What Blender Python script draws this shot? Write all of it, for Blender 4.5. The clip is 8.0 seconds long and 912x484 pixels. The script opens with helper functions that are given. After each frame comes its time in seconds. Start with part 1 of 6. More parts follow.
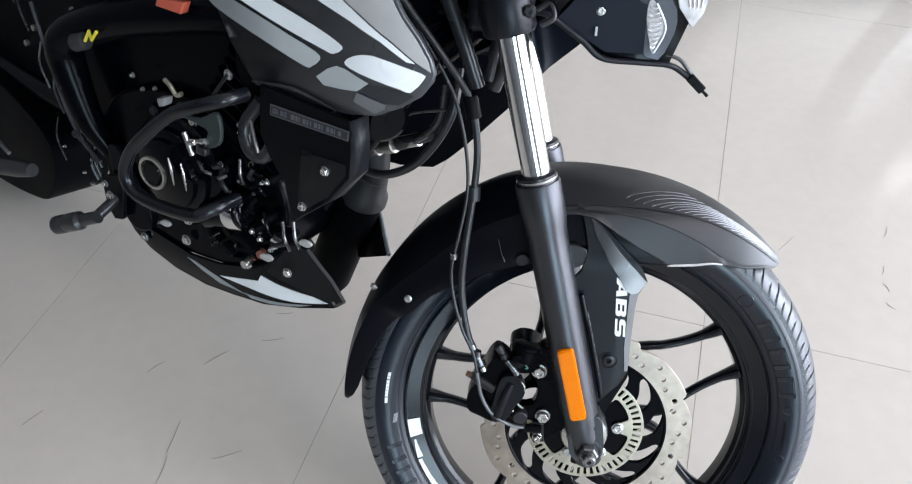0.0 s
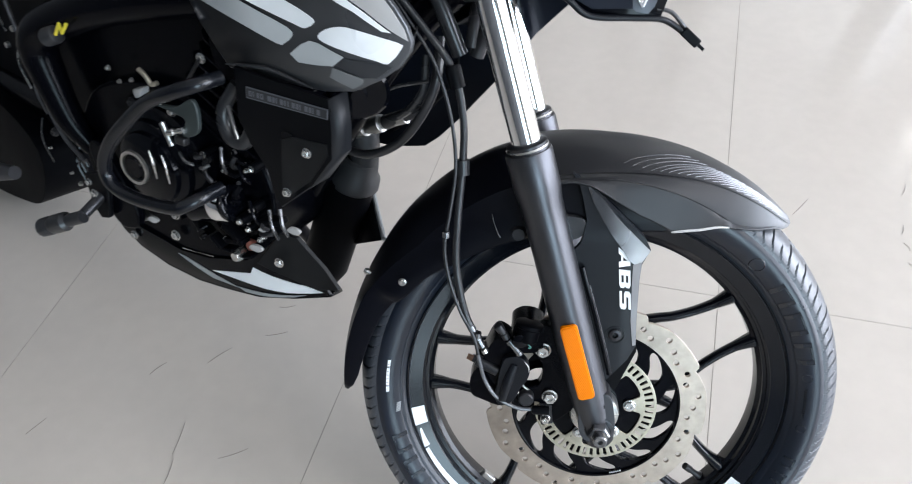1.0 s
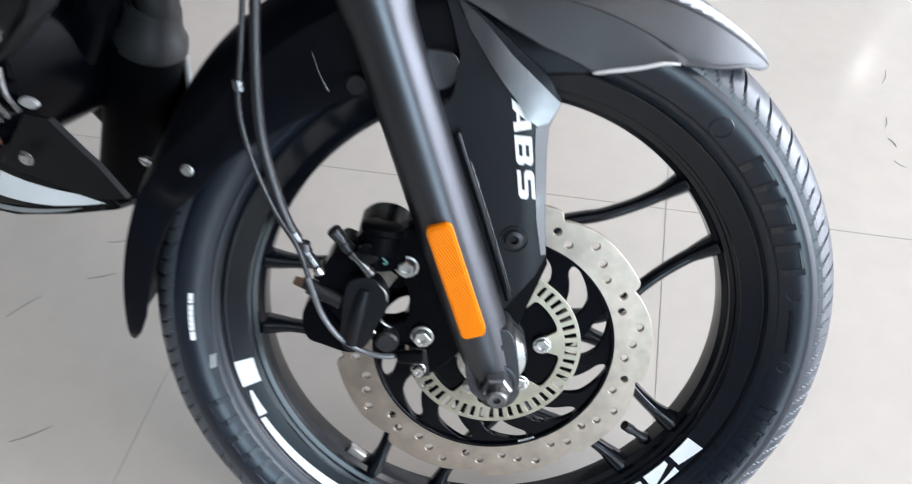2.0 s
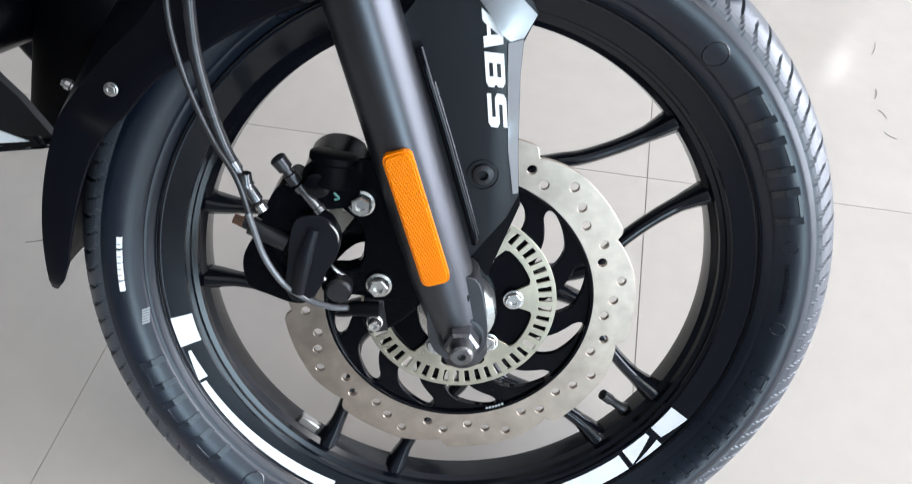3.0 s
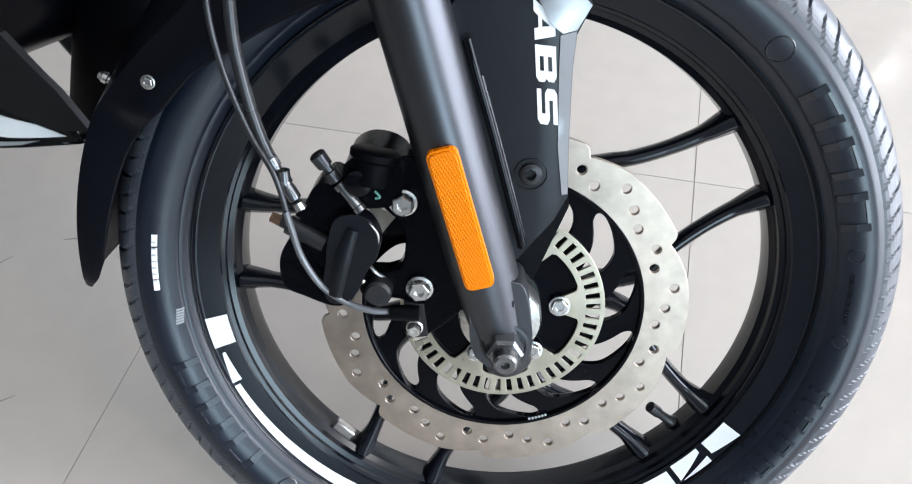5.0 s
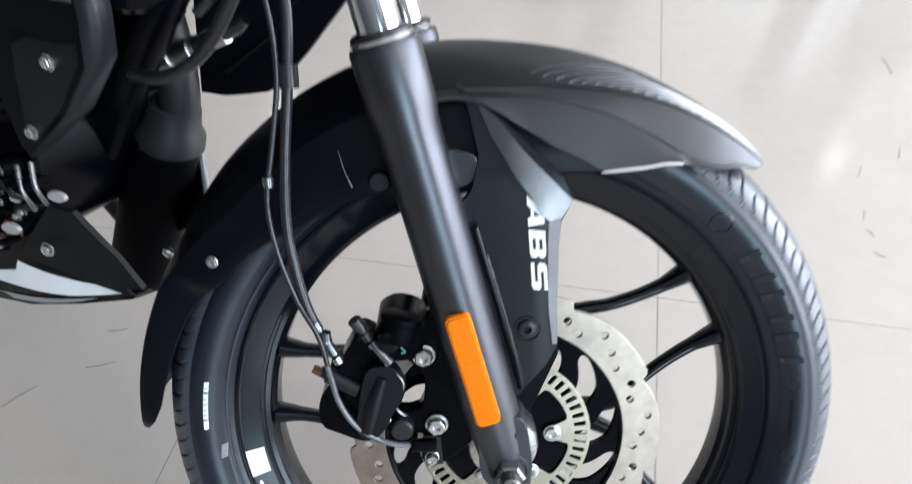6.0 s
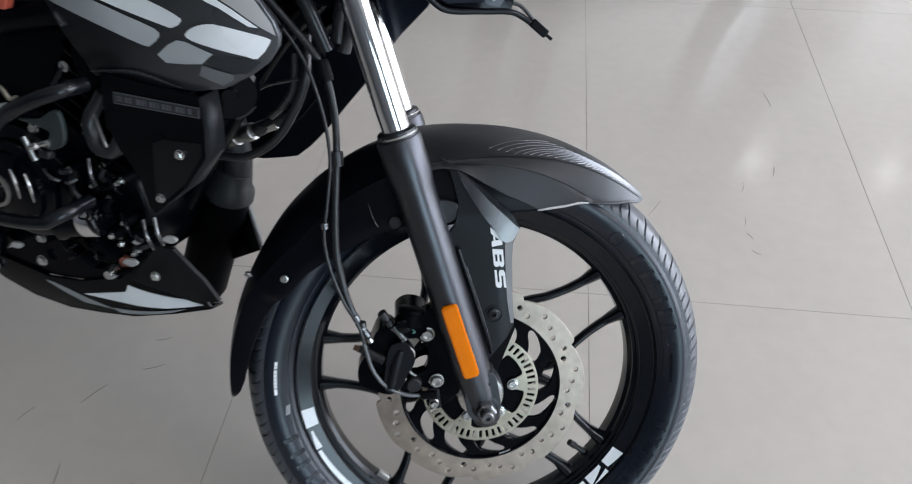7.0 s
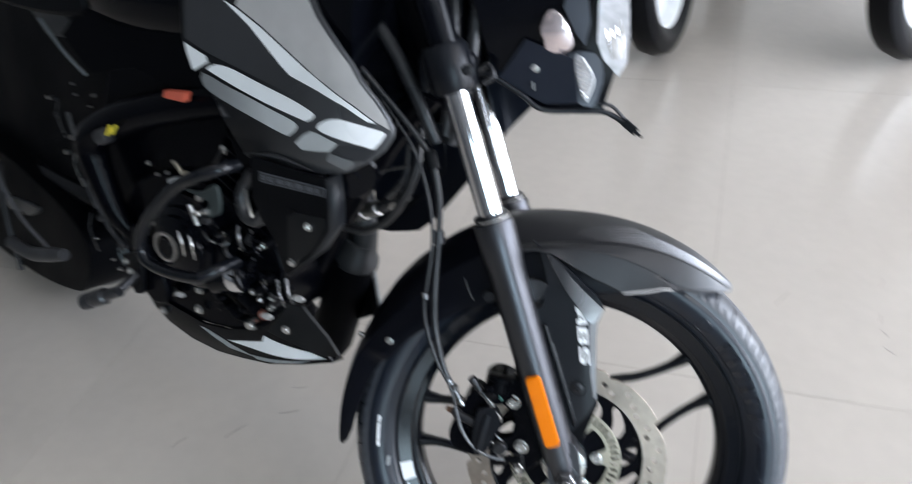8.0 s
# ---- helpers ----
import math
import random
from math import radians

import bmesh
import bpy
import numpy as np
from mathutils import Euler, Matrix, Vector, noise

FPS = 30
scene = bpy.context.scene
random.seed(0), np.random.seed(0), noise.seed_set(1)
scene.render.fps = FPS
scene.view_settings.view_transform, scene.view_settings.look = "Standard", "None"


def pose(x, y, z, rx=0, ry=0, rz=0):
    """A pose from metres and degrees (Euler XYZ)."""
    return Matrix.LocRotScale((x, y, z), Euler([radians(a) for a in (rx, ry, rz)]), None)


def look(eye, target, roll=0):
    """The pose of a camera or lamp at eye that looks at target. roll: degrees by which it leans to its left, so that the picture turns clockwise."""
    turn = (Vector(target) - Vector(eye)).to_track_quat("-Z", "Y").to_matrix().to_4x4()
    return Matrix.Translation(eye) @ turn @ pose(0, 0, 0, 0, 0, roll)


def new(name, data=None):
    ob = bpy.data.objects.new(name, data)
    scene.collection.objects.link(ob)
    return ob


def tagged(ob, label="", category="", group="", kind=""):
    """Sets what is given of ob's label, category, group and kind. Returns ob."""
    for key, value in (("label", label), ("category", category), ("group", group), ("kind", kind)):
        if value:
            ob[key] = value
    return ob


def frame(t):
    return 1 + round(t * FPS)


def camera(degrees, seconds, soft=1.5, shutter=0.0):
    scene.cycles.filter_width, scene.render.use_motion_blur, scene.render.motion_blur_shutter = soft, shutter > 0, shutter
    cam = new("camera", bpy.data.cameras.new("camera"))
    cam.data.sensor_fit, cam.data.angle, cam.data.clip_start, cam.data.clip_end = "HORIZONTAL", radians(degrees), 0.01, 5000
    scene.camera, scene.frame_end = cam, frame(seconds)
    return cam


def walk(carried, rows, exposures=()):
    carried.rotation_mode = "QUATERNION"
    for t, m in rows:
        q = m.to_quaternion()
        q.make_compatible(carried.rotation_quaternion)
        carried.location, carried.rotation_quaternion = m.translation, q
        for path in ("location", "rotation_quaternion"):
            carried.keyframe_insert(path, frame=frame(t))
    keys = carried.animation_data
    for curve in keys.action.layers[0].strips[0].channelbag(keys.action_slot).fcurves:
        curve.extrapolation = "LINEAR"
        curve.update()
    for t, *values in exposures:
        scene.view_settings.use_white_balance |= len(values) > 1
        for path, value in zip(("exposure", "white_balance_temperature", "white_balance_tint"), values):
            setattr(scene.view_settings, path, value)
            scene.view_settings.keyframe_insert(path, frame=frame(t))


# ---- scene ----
cam = camera(58.5, 8.0, soft=1.05, shutter=0.5)
PATH = [
    (0, (-0.166, -1.026, 1.203), (-0.572, 0.293, -0.244), -0.4),
    (0.5, (-0.163, -1.043, 1.19), (-0.58, 0.269, -0.261), -0.3),
    (1, (-0.146, -1.0, 1.163), (-0.588, 0.289, -0.301), -4.9),
    (1.5, (-0.132, -0.888, 1.038), (-0.57, 0.351, -0.47), -7.3),
    (1.7, (-0.118, -0.845, 0.961), (-0.497, 0.377, -0.577), -6.2),
    (2.8, (-0.101, -0.808, 0.802), (-0.361, 0.468, -0.716), -0.6),
    (3, (-0.102, -0.81, 0.795), (-0.356, 0.44, -0.746), -0.4),
    (3.5, (-0.103, -0.812, 0.777), (-0.386, 0.424, -0.77), -0.7),
    (4, (-0.115, -0.812, 0.774), (-0.464, 0.437, -0.749), -1.2),
    (4.2, (-0.111, -0.81, 0.77), (-0.482, 0.428, -0.757), -2.1),
    (5.3, (-0.113, -0.795, 0.783), (-0.43, 0.451, -0.75), -3.1),
    (5.5, (-0.115, -0.797, 0.798), (-0.427, 0.511, -0.683), -3.1),
    (6, (-0.133, -0.842, 0.898), (-0.415, 0.561, -0.499), -1.1),
    (6.5, (-0.135, -0.945, 1.019), (-0.252, 0.551, -0.303), 0.2),
    (6.8, (-0.134, -1.037, 1.088), (-0.263, 0.419, -0.277), -0.3),
    (7, (-0.133, -1.078, 1.135), (-0.294, 0.363, -0.243), -0.1),
    (7.5, (-0.071, -1.175, 1.161), (-0.329, 0.302, -0.163), -3.3),
    (8, (-0.031, -1.123, 1.198), (-0.607, 0.346, -0.032), -6.5),
]
walk(cam, [(t, look(eye, target, roll)) for t, eye, target, roll in PATH],
     exposures=[(0, 0.30), (0.5, 0.48), (1, 0.36), (1.5, 0.40), (3, 0.40), (3.5, 0.34), (4, 0.42), (5.5, 0.46), (6, 0.40), (6.5, 0.07), (7, -0.31), (7.5, -0.20), (8, 0.13)])

# ---- light ----
from mathutils.geometry import delaunay_2d_cdt

world = bpy.data.worlds.new("world")
scene.world = world
world.use_nodes = True
sky = world.node_tree.nodes.new("ShaderNodeTexSky")
sky.sky_type, sky.sun_disc = "NISHITA", False
sky.sun_elevation, sky.sun_rotation = radians(45), radians(60)
world.node_tree.links.new(sky.outputs[0], world.node_tree.nodes["Background"].inputs[0])
world.node_tree.nodes["Background"].inputs[1].default_value = 0.12
scene.view_settings.exposure = 0.0


def area_light(name, eye, target, sx, sy, watts, colour):
    lamp = bpy.data.lights.new(name, "AREA")
    lamp.shape, lamp.size, lamp.size_y, lamp.energy, lamp.color = "RECTANGLE", sx, sy, watts, colour
    ob = new(name, lamp)
    ob.matrix_world = look(eye, target)
    return ob


# the glass front of the showroom and the window behind
area_light("window_light", (4.9, 0.7, 1.5), (0, 0.7, 1.0), 7.0, 2.6, 600, (0.795, 0.862, 1.0))
area_light("window_light", (2.5, -4.4, 1.35), (0.3, 0, 0.7), 1.5, 2.1, 80, (0.64, 0.85, 1.0))


# ---- materials ----
def mat(name, colour, rough=0.5, metal=0.0, var=0.12, scale=30.0, bump=0.0, bump_scale=400.0, coat=0.0, spec=0.5, wear=0.0):
    m = bpy.data.materials.new(name)
    m.use_nodes = True
    nt = m.node_tree
    b = nt.nodes["Principled BSDF"]
    L = nt.links.new
    tc = nt.nodes.new("ShaderNodeTexCoord")
    n1 = nt.nodes.new("ShaderNodeTexNoise")
    n1.inputs["Scale"].default_value, n1.inputs["Detail"].default_value = scale, 6
    n2 = nt.nodes.new("ShaderNodeTexNoise")
    n2.inputs["Scale"].default_value, n2.inputs["Detail"].default_value = scale / 6, 3
    L(tc.outputs["Object"], n1.inputs["Vector"])
    L(tc.outputs["Object"], n2.inputs["Vector"])
    mix = nt.nodes.new("ShaderNodeMath")
    mix.operation = "ADD"
    L(n1.outputs[0], mix.inputs[0])
    L(n2.outputs[0], mix.inputs[1])
    ramp = nt.nodes.new("ShaderNodeMapRange")
    ramp.inputs[1].default_value, ramp.inputs[2].default_value = 0.6, 1.4
    ramp.inputs[3].default_value, ramp.inputs[4].default_value = 1 - var, 1 + var
    L(mix.outputs[0], ramp.inputs[0])
    mul = nt.nodes.new("ShaderNodeVectorMath")
    mul.operation = "SCALE"
    mul.inputs[0].default_value = colour
    L(ramp.outputs[0], mul.inputs["Scale"])
    L(mul.outputs[0], b.inputs["Base Color"])
    rr = nt.nodes.new("ShaderNodeMapRange")
    rr.inputs[1].default_value, rr.inputs[2].default_value = 0.3, 0.75
    rr.inputs[3].default_value, rr.inputs[4].default_value = max(0.02, rough * (1 - 0.22)), min(1, rough * 1.25)
    L(n2.outputs[0], rr.inputs[0])
    L(rr.outputs[0], b.inputs["Roughness"])
    b.inputs["Metallic"].default_value = metal
    b.inputs["Specular IOR Level"].default_value = spec
    b.inputs["Coat Weight"].default_value = coat
    b.inputs["Coat Roughness"].default_value = 0.08
    if bump:
        n3 = nt.nodes.new("ShaderNodeTexNoise")
        n3.inputs["Scale"].default_value, n3.inputs["Detail"].default_value = bump_scale, 3
        L(tc.outputs["Object"], n3.inputs["Vector"])
        bp = nt.nodes.new("ShaderNodeBump")
        bp.inputs["Strength"].default_value, bp.inputs["Distance"].default_value = bump, 0.002
        L(n3.outputs[0], bp.inputs["Height"])
        L(bp.outputs[0], b.inputs["Normal"])
    return m


black_plastic = mat("black_plastic", (0.003, 0.0033, 0.0044), 0.36, spec=0.09, bump=0.15, bump_scale=900)
matte_black = mat("matte_black_paint", (0.0055, 0.0064, 0.0090), 0.32, bump=0.05, bump_scale=1500, spec=0.24)
cover_plastic = mat("fork_cover_plastic", (0.0068, 0.0078, 0.0104), 0.36, bump=0.05, bump_scale=1500, spec=0.30)
rear_black = mat("matt_black_body_plastic", (0.0022, 0.0024, 0.0034), 0.5, spec=0.04)
guard_paint = mat("guard_black_paint", (0.0050, 0.0058, 0.0082), 0.22, spec=0.38)
fork_paint = mat("satin_black_fork_paint", (0.078, 0.079, 0.086), 0.40, metal=0.9, var=0.06, bump=0.03, bump_scale=1800, spec=0.5)
rim_paint = mat("satin_rim_paint", (0.0046, 0.0058, 0.0090), 0.16, spec=0.42)
gloss_black = mat("gloss_black_paint", (0.0020, 0.0023, 0.0038), 0.09, spec=0.17)
engine_black = mat("engine_black_paint", (0.0018, 0.0020, 0.0034), 0.2, bump=0.08, bump_scale=500, spec=0.08)
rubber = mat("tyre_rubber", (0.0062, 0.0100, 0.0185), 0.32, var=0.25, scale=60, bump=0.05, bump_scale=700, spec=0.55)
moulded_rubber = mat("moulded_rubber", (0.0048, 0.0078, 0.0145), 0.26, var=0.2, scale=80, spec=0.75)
# tread base colour raised above the side wall's to imitate grazing sheen
tread_sheen_rubber = mat("tread_sheen_rubber", (0.042, 0.047, 0.058), 0.40, var=0.2, scale=80, bump=0.1, bump_scale=600, spec=0.9)
hose_rubber = mat("hose_rubber", (0.022, 0.022, 0.024), 0.28)
gunmetal = mat("gunmetal_paint", (0.055, 0.0565, 0.060), 0.3, metal=0.5, bump=0.03, bump_scale=2500)
silver_paint = mat("silver_paint", (0.54, 0.525, 0.515), 0.36, metal=0.25, bump=0.03, bump_scale=2500)
white_decal = mat("white_decal", (0.90, 0.91, 0.92), 0.3, var=0.06)
grey_decal = mat("grey_decal", (0.30, 0.315, 0.32), 0.32)
pale_decal = mat("pale_grey_decal", (0.44, 0.455, 0.46), 0.32)
dark_decal = mat("dark_decal", (0.03, 0.031, 0.034), 0.3)
chrome = mat("chrome", (0.86, 0.86, 0.87), 0.05, metal=1.0, var=0.03)
steel = mat("machined_steel", (0.55, 0.54, 0.52), 0.3, metal=1.0, var=0.12, scale=120, bump=0.05)
disc_steel = mat("brake_disc_steel", (0.42, 0.348, 0.290), 0.36, metal=0.9, var=0.22, scale=90, bump=0.06, bump_scale=1200)
zinc = mat("zinc_plated_steel", (0.50, 0.455, 0.36), 0.34, metal=0.75, var=0.14, scale=150)
bolt_metal = mat("bolt_metal", (0.60, 0.59, 0.57), 0.25, metal=0.9)
panel_grey = mat("dark_panel_plastic", (0.0075, 0.008, 0.009), 0.42, spec=0.2)
facet_grey = mat("facet_plastic", (0.011, 0.012, 0.014), 0.42, spec=0.25)
worn_steel = mat("worn_axle_steel", (0.20, 0.20, 0.205), 0.28, metal=0.85, var=0.3, scale=120)
dark_bolt = mat("blackened_bolt", (0.035, 0.035, 0.038), 0.33, metal=0.6)
orange_lens = mat("orange_reflector", (0.82, 0.20, 0.0), 0.3, var=0.05, spec=0.12)


def prism_grid(m, period):
    """Crossed fine ridges, as in a moulded reflector."""
    nt = m.node_tree
    L = nt.links.new
    tc = nt.nodes.new("ShaderNodeTexCoord")
    tot = nt.nodes.new("ShaderNodeMath")
    tot.operation = "MAXIMUM"
    for k, deg in enumerate((31, -59)):
        mp = nt.nodes.new("ShaderNodeMapping")
        mp.inputs["Rotation"].default_value = (0, radians(deg), 0)
        wv = nt.nodes.new("ShaderNodeTexWave")
        wv.inputs["Scale"].default_value = 0.314 / period
        L(tc.outputs["Object"], mp.inputs["Vector"])
        L(mp.outputs[0], wv.inputs["Vector"])
        L(wv.outputs["Fac"], tot.inputs[k])
    bp = nt.nodes.new("ShaderNodeBump")
    bp.inputs["Strength"].default_value, bp.inputs["Distance"].default_value = 0.30, 0.0010
    L(tot.outputs[0], bp.inputs["Height"])
    L(bp.outputs[0], nt.nodes["Principled BSDF"].inputs["Normal"])


prism_grid(orange_lens, 0.0019)
red_tag = mat("red_tag", (0.62, 0.12, 0.07), 0.45)
yellow_mark = mat("yellow_paint_mark", (0.75, 0.62, 0.05), 0.5)
clear_lens = mat("lamp_lens", (0.46, 0.455, 0.47), 0.10, coat=0.6, var=0.45, scale=90)
navy_grey = mat("navy_grey_plastic", (0.045, 0.052, 0.066), 0.35)
sage_plastic = mat("grey_green_plastic", (0.032, 0.042, 0.042), 0.4)
wall_paint = mat("wall_paint", (0.72, 0.71, 0.67), 0.6, var=0.03, scale=4, bump=0.05, bump_scale=120)
dark_wall = mat("dark_reflection_paint", (0.10, 0.105, 0.11), 0.6, var=0.05, scale=4)
ceiling_paint = mat("ceiling_paint", (0.5, 0.5, 0.5), 0.7, var=0.02, scale=3)
label_metal = mat("label_foil", (0.15, 0.155, 0.175), 0.35, metal=0.4)
tile_mat = mat("vitrified_tile", (0.553, 0.501, 0.442), 0.13, var=0.045, scale=30, spec=0.5, bump=0.012, bump_scale=9)
grout_mat = mat("grout", (0.345, 0.31, 0.265), 0.9, spec=0.1)
dirt_mat = mat("dirt_scuff", (0.22, 0.19, 0.16), 0.6)

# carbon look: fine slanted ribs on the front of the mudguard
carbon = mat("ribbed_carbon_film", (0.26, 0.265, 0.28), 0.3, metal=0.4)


def emitter(name, colour, strength):
    m = bpy.data.materials.new(name)
    m.use_nodes = True
    b = m.node_tree.nodes["Principled BSDF"]
    b.inputs["Emission Color"].default_value = (*colour, 1)
    b.inputs["Emission Strength"].default_value = strength
    return m


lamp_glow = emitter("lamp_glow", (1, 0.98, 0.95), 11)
fill_glow = emitter("fill_glow", (1, 0.965, 0.93), 18)


# ---- frames of the motorcycle: W turns with the steering, B leans with the body ----
def axes(origin, x, y, z):
    m = Matrix((x, y, z)).transposed().to_4x4()
    m.translation = Vector(origin)
    return m


MW = axes((-0.1838, -0.4057, 0.2683), (0.980224, 0.197889, 0.0), (-0.182247, 0.902747, -0.38966), (-0.077109, 0.381954, 0.920959))
MB = axes((-0.2165, -0.4156, 0.2605), (0.97151, -0.23699, 0.0), (0.2289, 0.93836, -0.25899), (0.06138, 0.25161, 0.96588))
# the wheel's own plane leans a little further than the fork
MD = MW @ pose(0.0015, 0, -0.0022, -math.degrees(math.atan(0.075)))
I4 = Matrix.Identity(4)
PLACE = {}


# ---- mesh tools ----
def part(name, bm, material, parent, label="", frame_m=None, bevel=0.0, smooth=True, solid=0.0, kind=""):
    """Links a bmesh or a mesh as one object under a thing or a part."""
    if isinstance(bm, bmesh.types.BMesh):
        me = bpy.data.meshes.new(name)
        bm.normal_update()
        bm.to_mesh(me)
        bm.free()
        me.materials.append(material)
        if smooth:
            me.shade_smooth()
            me.set_sharp_from_angle(angle=radians(38))
    else:
        me = bm
    ob = new(name, me)
    m = frame_m if frame_m is not None else (PLACE[parent.name] if parent else I4)
    if parent:
        ob.parent = parent
        ob.matrix_parent_inverse = PLACE[parent.name].inverted()
    ob.matrix_basis = m
    PLACE[ob.name] = m
    if solid:
        md = ob.modifiers.new("solid", "SOLIDIFY")
        md.thickness, md.offset = solid, 0
    if bevel:
        md = ob.modifiers.new("bevel", "BEVEL")
        md.width, md.segments, md.limit_method, md.angle_limit = bevel, 2, "ANGLE", radians(40)
    return tagged(ob, label, kind=kind)


def thing(name, m, label, category, group=""):
    ob = new(name)
    ob.matrix_basis = m
    PLACE[ob.name] = m
    return tagged(ob, label, category, group)


def inside(p, poly):
    x, y = p
    c = False
    for (x1, y1), (x2, y2) in zip(poly, poly[1:] + poly[:1]):
        if (y1 > y) != (y2 > y) and x < (x2 - x1) * (y - y1) / (y2 - y1) + x1:
            c = not c
    return c


def smooth_loop(pts, n=4):
    """A closed outline rounded by Catmull-Rom."""
    out = []
    k = len(pts)
    for i in range(k):
        p0, p1, p2, p3 = (Vector(pts[(i + j - 1) % k]) for j in range(4))
        for s in range(n):
            t = s / n
            q = 0.5 * ((2 * p1) + (p2 - p0) * t + (2 * p0 - 5 * p1 + 4 * p2 - p3) * t * t + (3 * p1 - p0 - 3 * p2 + p3) * t ** 3)
            out.append((q.x, q.y))
    return out


def dense(pts, step):
    out = []
    for (x1, y1), (x2, y2) in zip(pts, pts[1:] + pts[:1]):
        n = max(1, int(math.hypot(x2 - x1, y2 - y1) / step))
        out += [(x1 + (x2 - x1) * i / n, y1 + (y2 - y1) * i / n) for i in range(n)]
    return out


def panel(outline, front, thick, holes=(), step=0.0, bm=None):
    """A sheet in the x-z plane whose front lies at y = front (a number or a function of x, z) and whose back lies thick behind."""
    at = front if callable(front) else (lambda x, z: front)
    loops = [list(outline)] + [list(h) for h in holes]
    if step:
        loops = [dense(l, step) for l in loops]
    vs, es = [], []
    for l in loops:
        k = len(vs)
        vs += [Vector(p) for p in l]
        es += [(k + i, k + (i + 1) % len(l)) for i in range(len(l))]
    if step:
        xs, zs = [p[0] for p in loops[0]], [p[1] for p in loops[0]]
        x = min(xs) + step * 0.61
        while x < max(xs):
            z = min(zs) + step * 0.53
            while z < max(zs):
                if inside((x, z), loops[0]) and not any(inside((x, z), h) for h in loops[1:]):
                    vs.append(Vector((x, z)))
                z += step
            x += step
    cv, ce, cf = delaunay_2d_cdt(vs, es, [], 0, 1e-6)[:3]
    bm = bm or bmesh.new()
    f_v = [bm.verts.new((v.x, at(v.x, v.y), v.y)) for v in cv]
    b_v = [bm.verts.new((v.x, at(v.x, v.y) + thick, v.y)) for v in cv]
    count = {}
    for tri in cf:
        c = sum((cv[i] for i in tri), Vector((0, 0))) / len(tri)
        if not inside(c, loops[0]) or any(inside(c, h) for h in loops[1:]):
            continue
        a, b, d = (cv[i] for i in tri[:3])
        if (b - a).cross(d - a) < 0:
            tri = tri[::-1]
        bm.faces.new([f_v[i] for i in tri])
        bm.faces.new([b_v[i] for i in reversed(tri)])
        for i, j in zip(tri, list(tri[1:]) + [tri[0]]):
            count[(i, j)] = 1
    for i, j in list(count):
        if (j, i) not in count:
            bm.faces.new((f_v[j], f_v[i], b_v[i], b_v[j]))
    loose = [v for v in bm.verts if not v.link_faces]
    bmesh.ops.delete(bm, geom=loose, context="VERTS")
    bmesh.ops.recalc_face_normals(bm, faces=bm.faces)
    return bm


def circle(cx, cz, r, n=16, phase=0.0):
    return [(cx + r * math.cos(2 * math.pi * (i + phase) / n), cz + r * math.sin(2 * math.pi * (i + phase) / n)) for i in range(n)]


def revolve(profile, n, m=None, closed=False, bm=None):
    """Turns (y, r) pairs round the y axis; closed joins the last pair to the first."""
    bm = bm or bmesh.new()
    m = m or I4
    rings = []
    for y, r in profile:
        if r < 1e-6:
            rings.append([bm.verts.new(m @ Vector((0, y, 0)))] * n)
        else:
            rings.append([bm.verts.new(m @ Vector((r * math.cos(2 * math.pi * i / n), y, r * math.sin(2 * math.pi * i / n)))) for i in range(n)])
    pairs = list(zip(rings, rings[1:])) + ([(rings[-1], rings[0])] if closed else [])
    for a, b in pairs:
        for i in range(n):
            q = [a[i], a[(i + 1) % n], b[(i + 1) % n], b[i]]
            q = [v for k, v in enumerate(q) if v not in q[:k]]
            if len(q) > 2:
                bm.faces.new(q)
    bmesh.ops.recalc_face_normals(bm, faces=bm.faces)
    return bm


def spline(pts, n=8):
    pts = [Vector(p) for p in pts]
    pts = [2 * pts[0] - pts[1]] + pts + [2 * pts[-1] - pts[-2]]
    out = []
    for i in range(1, len(pts) - 2):
        p0, p1, p2, p3 = pts[i - 1 : i + 3]
        for s in range(n):
            t = s / n
            out.append(0.5 * ((2 * p1) + (p2 - p0) * t + (2 * p0 - 5 * p1 + 4 * p2 - p3) * t * t + (3 * p1 - p0 - 3 * p2 + p3) * t ** 3))
    return out + [pts[-2]]


